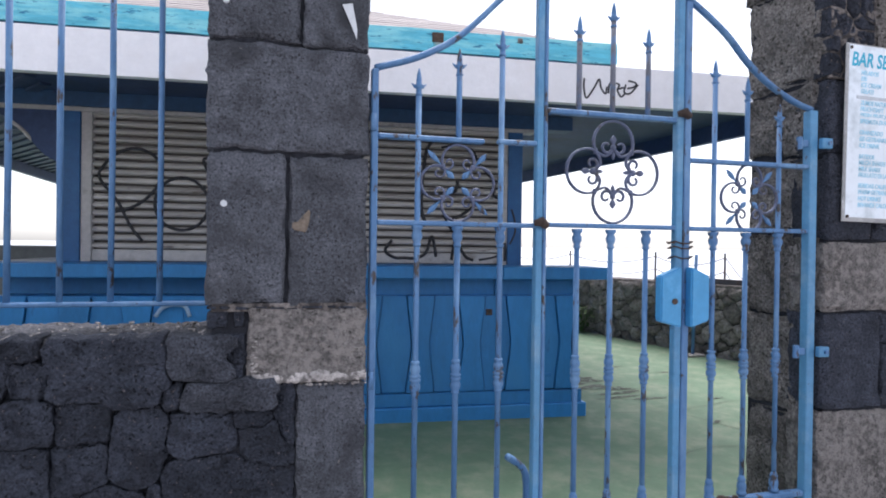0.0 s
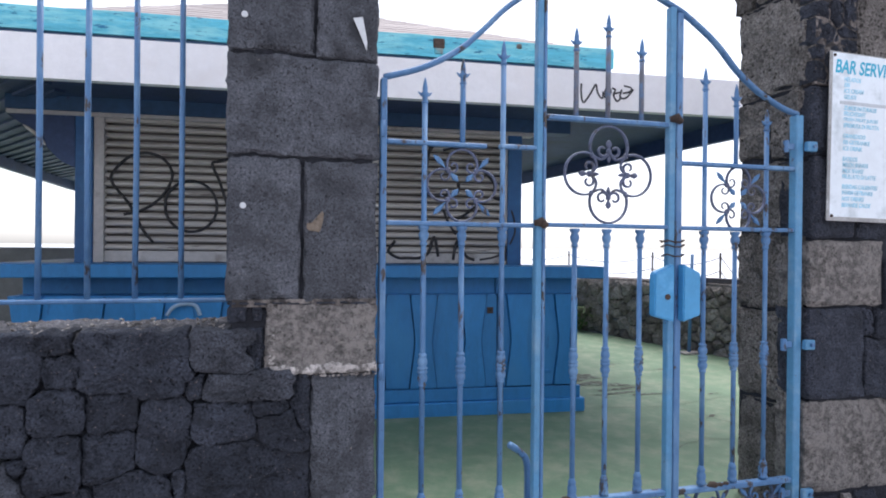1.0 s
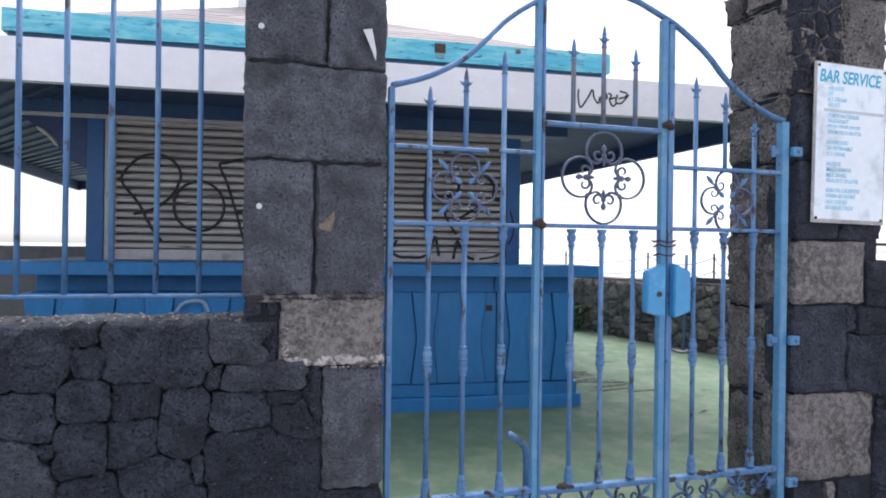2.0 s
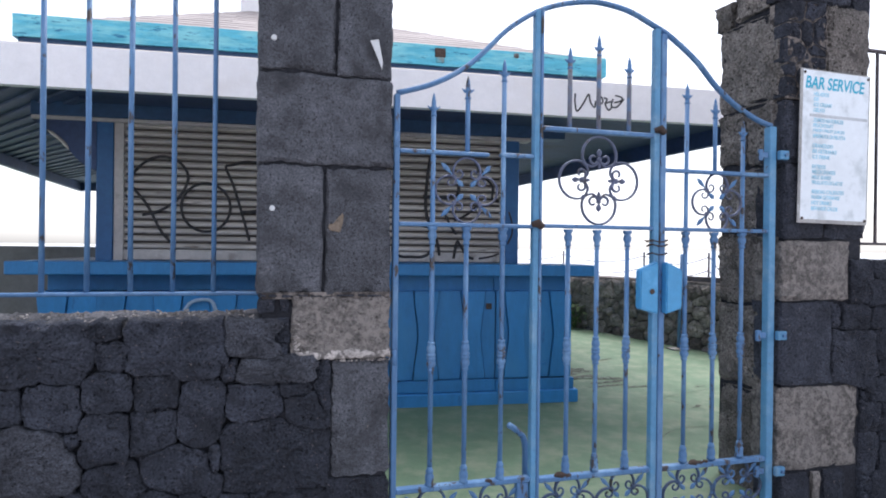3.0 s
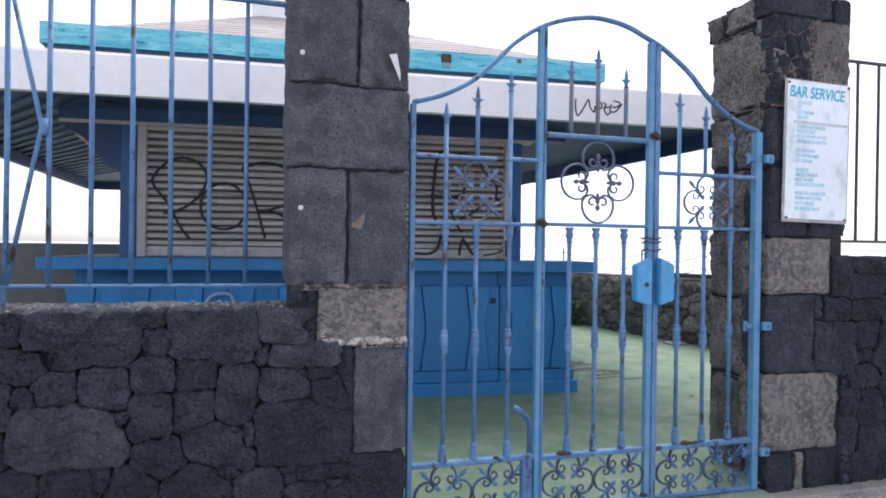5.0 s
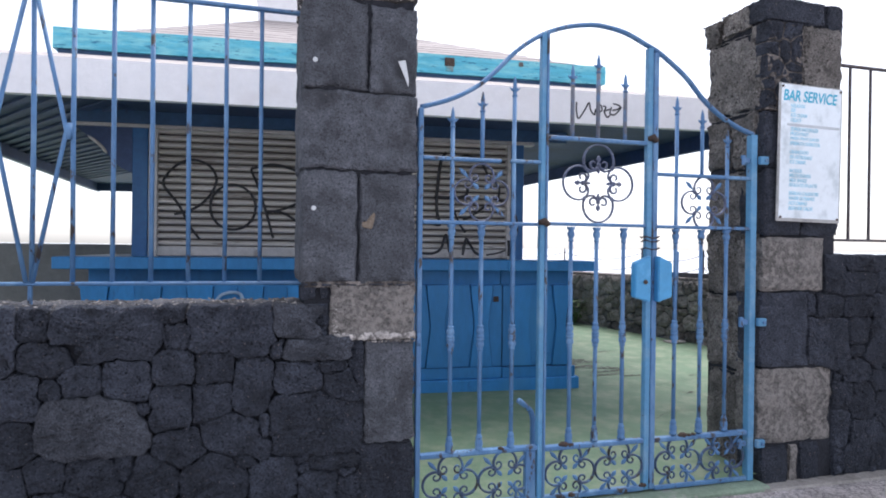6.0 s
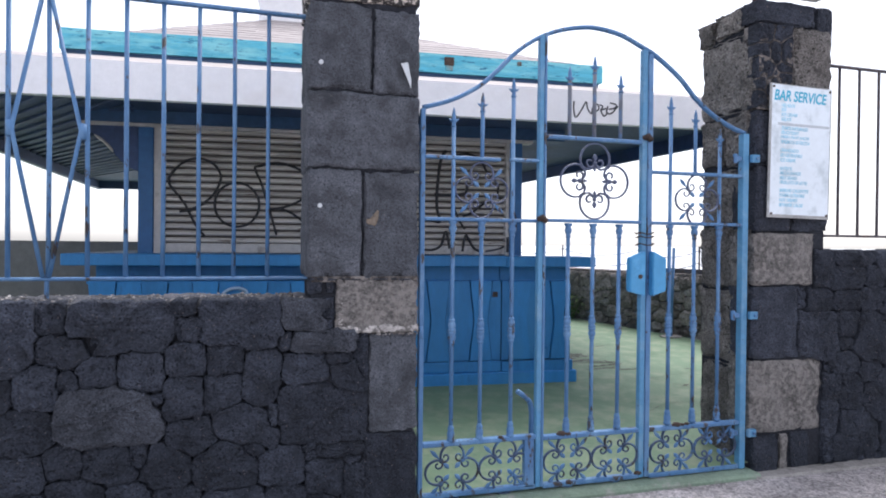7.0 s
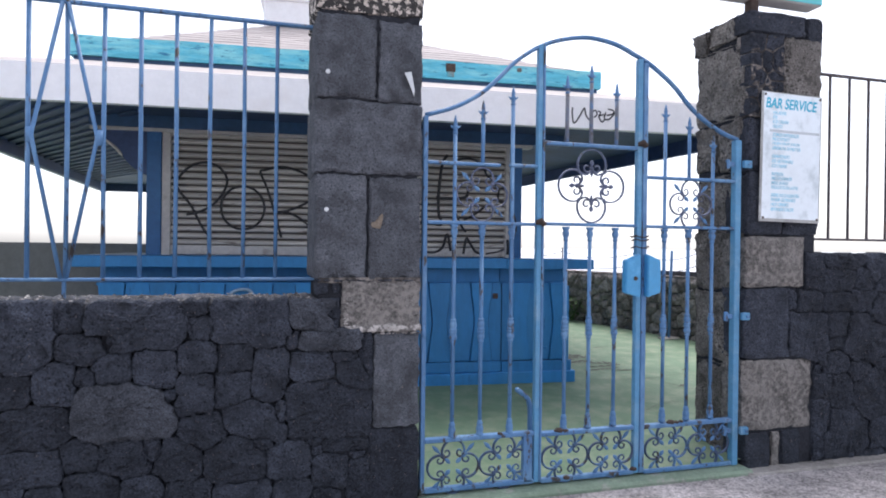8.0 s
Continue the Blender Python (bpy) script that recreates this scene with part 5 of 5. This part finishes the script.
for k, poly in enumerate(cells(far_seeds, -3.1, 3.7, -0.15, 0.76)):
    ob = part("rubble_stone", stone(poly, 0.10, 0.004, 0.03, 500 + k * 2.7, 0.03, 1.6), FAR_STONE, far_wall)
part("coping", block(-3.2, 4.6, 0.01, 0.43, 0.70, 0.785, 0.012, 5.0, 24), FAR_STONE, far_wall, "uneven mortar coping")
part("beam", boxed(0.45, 4.2, 0.03, 0.11, 0.792, 0.85, bevel=0.004), RAIL_BROWN, far_wall, "dark beam lying on the wall")
rope_fence = thing("rope_fence", "thin grey posts with slack ropes on the far wall", "fence", far_m)
POSTS = (-2.8, -1.39, 0.04, 0.955)
for x in POSTS:
    part("post", tube(bmesh.new(), [(x, 0.2, 0.77), (x, 0.2, 1.13)], 0.012, 6), RAIL_BROWN, rope_fence)
for a, b in zip(POSTS, POSTS[1:]):
    for z in (1.08, 0.925):
        part("rope", tube(bmesh.new(), [(a + (b - a) * k / 8, 0.2, z - 0.095 * (1 - (k / 4 - 1) ** 2)) for k in range(9)], 0.006, 5), ROPE, rope_fence)
for z, x in ((1.09, 1.24), (0.93, 1.10)):
    part("rope", tube(bmesh.new(), [(0.955, 0.2, z), (0.5 * (0.955 + x), 0.2, 0.5 * (z + 0.78) - 0.02), (x, 0.2, 0.78)], 0.006, 5), ROPE, rope_fence)
lamp_post = thing("terrace_post", "slim blue-grey metal post standing by the far wall", "post", Matrix.Translation((4.145, 3.77, floor_z(0, 3.77))))
part("shaft", tube(bmesh.new(), [(0, 0, 0), (0.012, 0, 0.6), (0.03, 0, 1.11)], 0.019, 8), GATE_BLUE, lamp_post, smooth=True)
part("foot", boxed(-0.11, 0.11, -0.08, 0.08, 0.0, 0.02, bevel=0.004), KERB, lamp_post, "grey foot plate")
grey_wall = tagged(link("wall_grey", boxed(-12, -1.35, 4.6, 4.85, -0.3, 1.12, bevel=0.01), CONCRETE), "plain grey concrete parapet behind the kiosk", "wall", kind="structure")

# weeds at the foot of the far wall
weed = thing("weed", "small green weed growing at the foot of the far wall", "weed", Matrix.Translation((3.66, 5.42, floor_z(0, 5.42))))
weed_bm = bmesh.new()
wr = random.Random(3)
for k in range(90):
    a, r, h = wr.uniform(0, math.tau), wr.uniform(0.02, 0.2), wr.uniform(0.02, 0.38)
    p, t = Vector((r * math.cos(a) * 0.8, r * math.sin(a), h)), wr.uniform(0, math.tau)
    d, e = Vector((math.cos(t), math.sin(t), wr.uniform(-0.3, 0.9))) * 0.05, Vector((-math.sin(t), math.cos(t), 0.2)) * 0.02
    weed_bm.faces.new([weed_bm.verts.new(q) for q in (p - d, p + e, p + d, p - e)])
part("foliage", weed_bm, LEAF, weed)
weed_bm = bmesh.new()
for k in range(9):
    a = k * 2.4
    tube(weed_bm, [(0, 0, 0), (0.06 * math.cos(a), 0.06 * math.sin(a), 0.15), (0.13 * math.cos(a), 0.13 * math.sin(a), 0.3)], [0.005, 0.004, 0.002], 4)
part("stem", weed_bm, LEAF, weed)


def blot(name, x, y, sx, sy, turn, seed, mat, label, category, lift=0.004, n=26):
    """A thin irregular patch lying on the terrace floor."""
    bm = bmesh.new()
    ring = []
    for k in range(n):
        a = math.tau * k / n
        f = 1 + 0.55 * noise.noise((math.cos(a) * 1.6 + seed, math.sin(a) * 1.6, seed)) + 0.35 * noise.noise((math.cos(a) * 5 + seed, math.sin(a) * 5, seed))
        px, py = sx * f * math.cos(a), sy * f * math.sin(a)
        qx, qy = x + px * math.cos(turn) - py * math.sin(turn), y + px * math.sin(turn) + py * math.cos(turn)
        ring.append((qx, qy))
    top = [bm.verts.new((qx, qy, floor_z(qx, qy) + lift)) for qx, qy in ring]
    bm.faces.new(top)
    return tagged(link(name, bm, mat), label, category)


for k, (x, y, sx, sy, turn) in enumerate(((2.36, 2.95, 0.24, 0.10, 0.3), (2.36, 2.72, 0.16, 0.06, 0.2), (2.56, 2.62, 0.16, 0.05, -0.2), (2.50, 2.50, 0.20, 0.03, 0.1), (2.42, 2.38, 0.20, 0.022, 0.15), (2.62, 2.30, 0.14, 0.02, 0.0), (2.95, 3.4, 0.10, 0.02, 0.2), (2.75, 1.65, 0.06, 0.02, 0.5), (3.35, 3.1, 0.09, 0.02, -0.3), (3.2, 2.2, 0.06, 0.015, 0.3))):
    blot("dirt_patch", x, y, sx, sy, turn, k * 3.7, DIRT, "dark damp dirt patch on the green floor", "dirt")


def crack(points, seed):
    bm = bmesh.new()
    line = bezier([(x, y, 0) for x, y in points], 10)
    left, right = [], []
    for k, p in enumerate(line):
        d = (line[min(k + 1, len(line) - 1)] - line[max(k - 1, 0)]).normalized()
        side = Vector((-d.y, d.x, 0)) * (0.003 + 0.002 * noise.noise((k * 0.7, seed, 0)))
        q = p + Vector((0.012 * noise.noise((k * 0.4, seed, 3)), 0.012 * noise.noise((k * 0.4, seed, 9)), 0))
        for rowv, o in ((left, q + side), (right, q - side)):
            rowv.append(bm.verts.new((o.x, o.y, floor_z(o.x, o.y) + 0.003)))
    for k in range(len(line) - 1):
        bm.faces.new((left[k], left[k + 1], right[k + 1], right[k]))
    part("crack", bm, CRACK, floor)


crack([(1.95, 2.02), (2.6, 1.95), (3.3, 2.1), (4.1, 2.05)], 1)
crack([(2.3, 2.9), (3.0, 2.85), (3.9, 2.95)], 2)
crack([(1.9, 1.0), (2.3, 1.2), (2.9, 1.15), (3.6, 1.3)], 3)
crack([(2.6, 1.95), (2.8, 1.4), (2.9, 0.7)], 4)
crack([(2.2, 4.0), (2.9, 4.05), (3.6, 4.0)], 5)
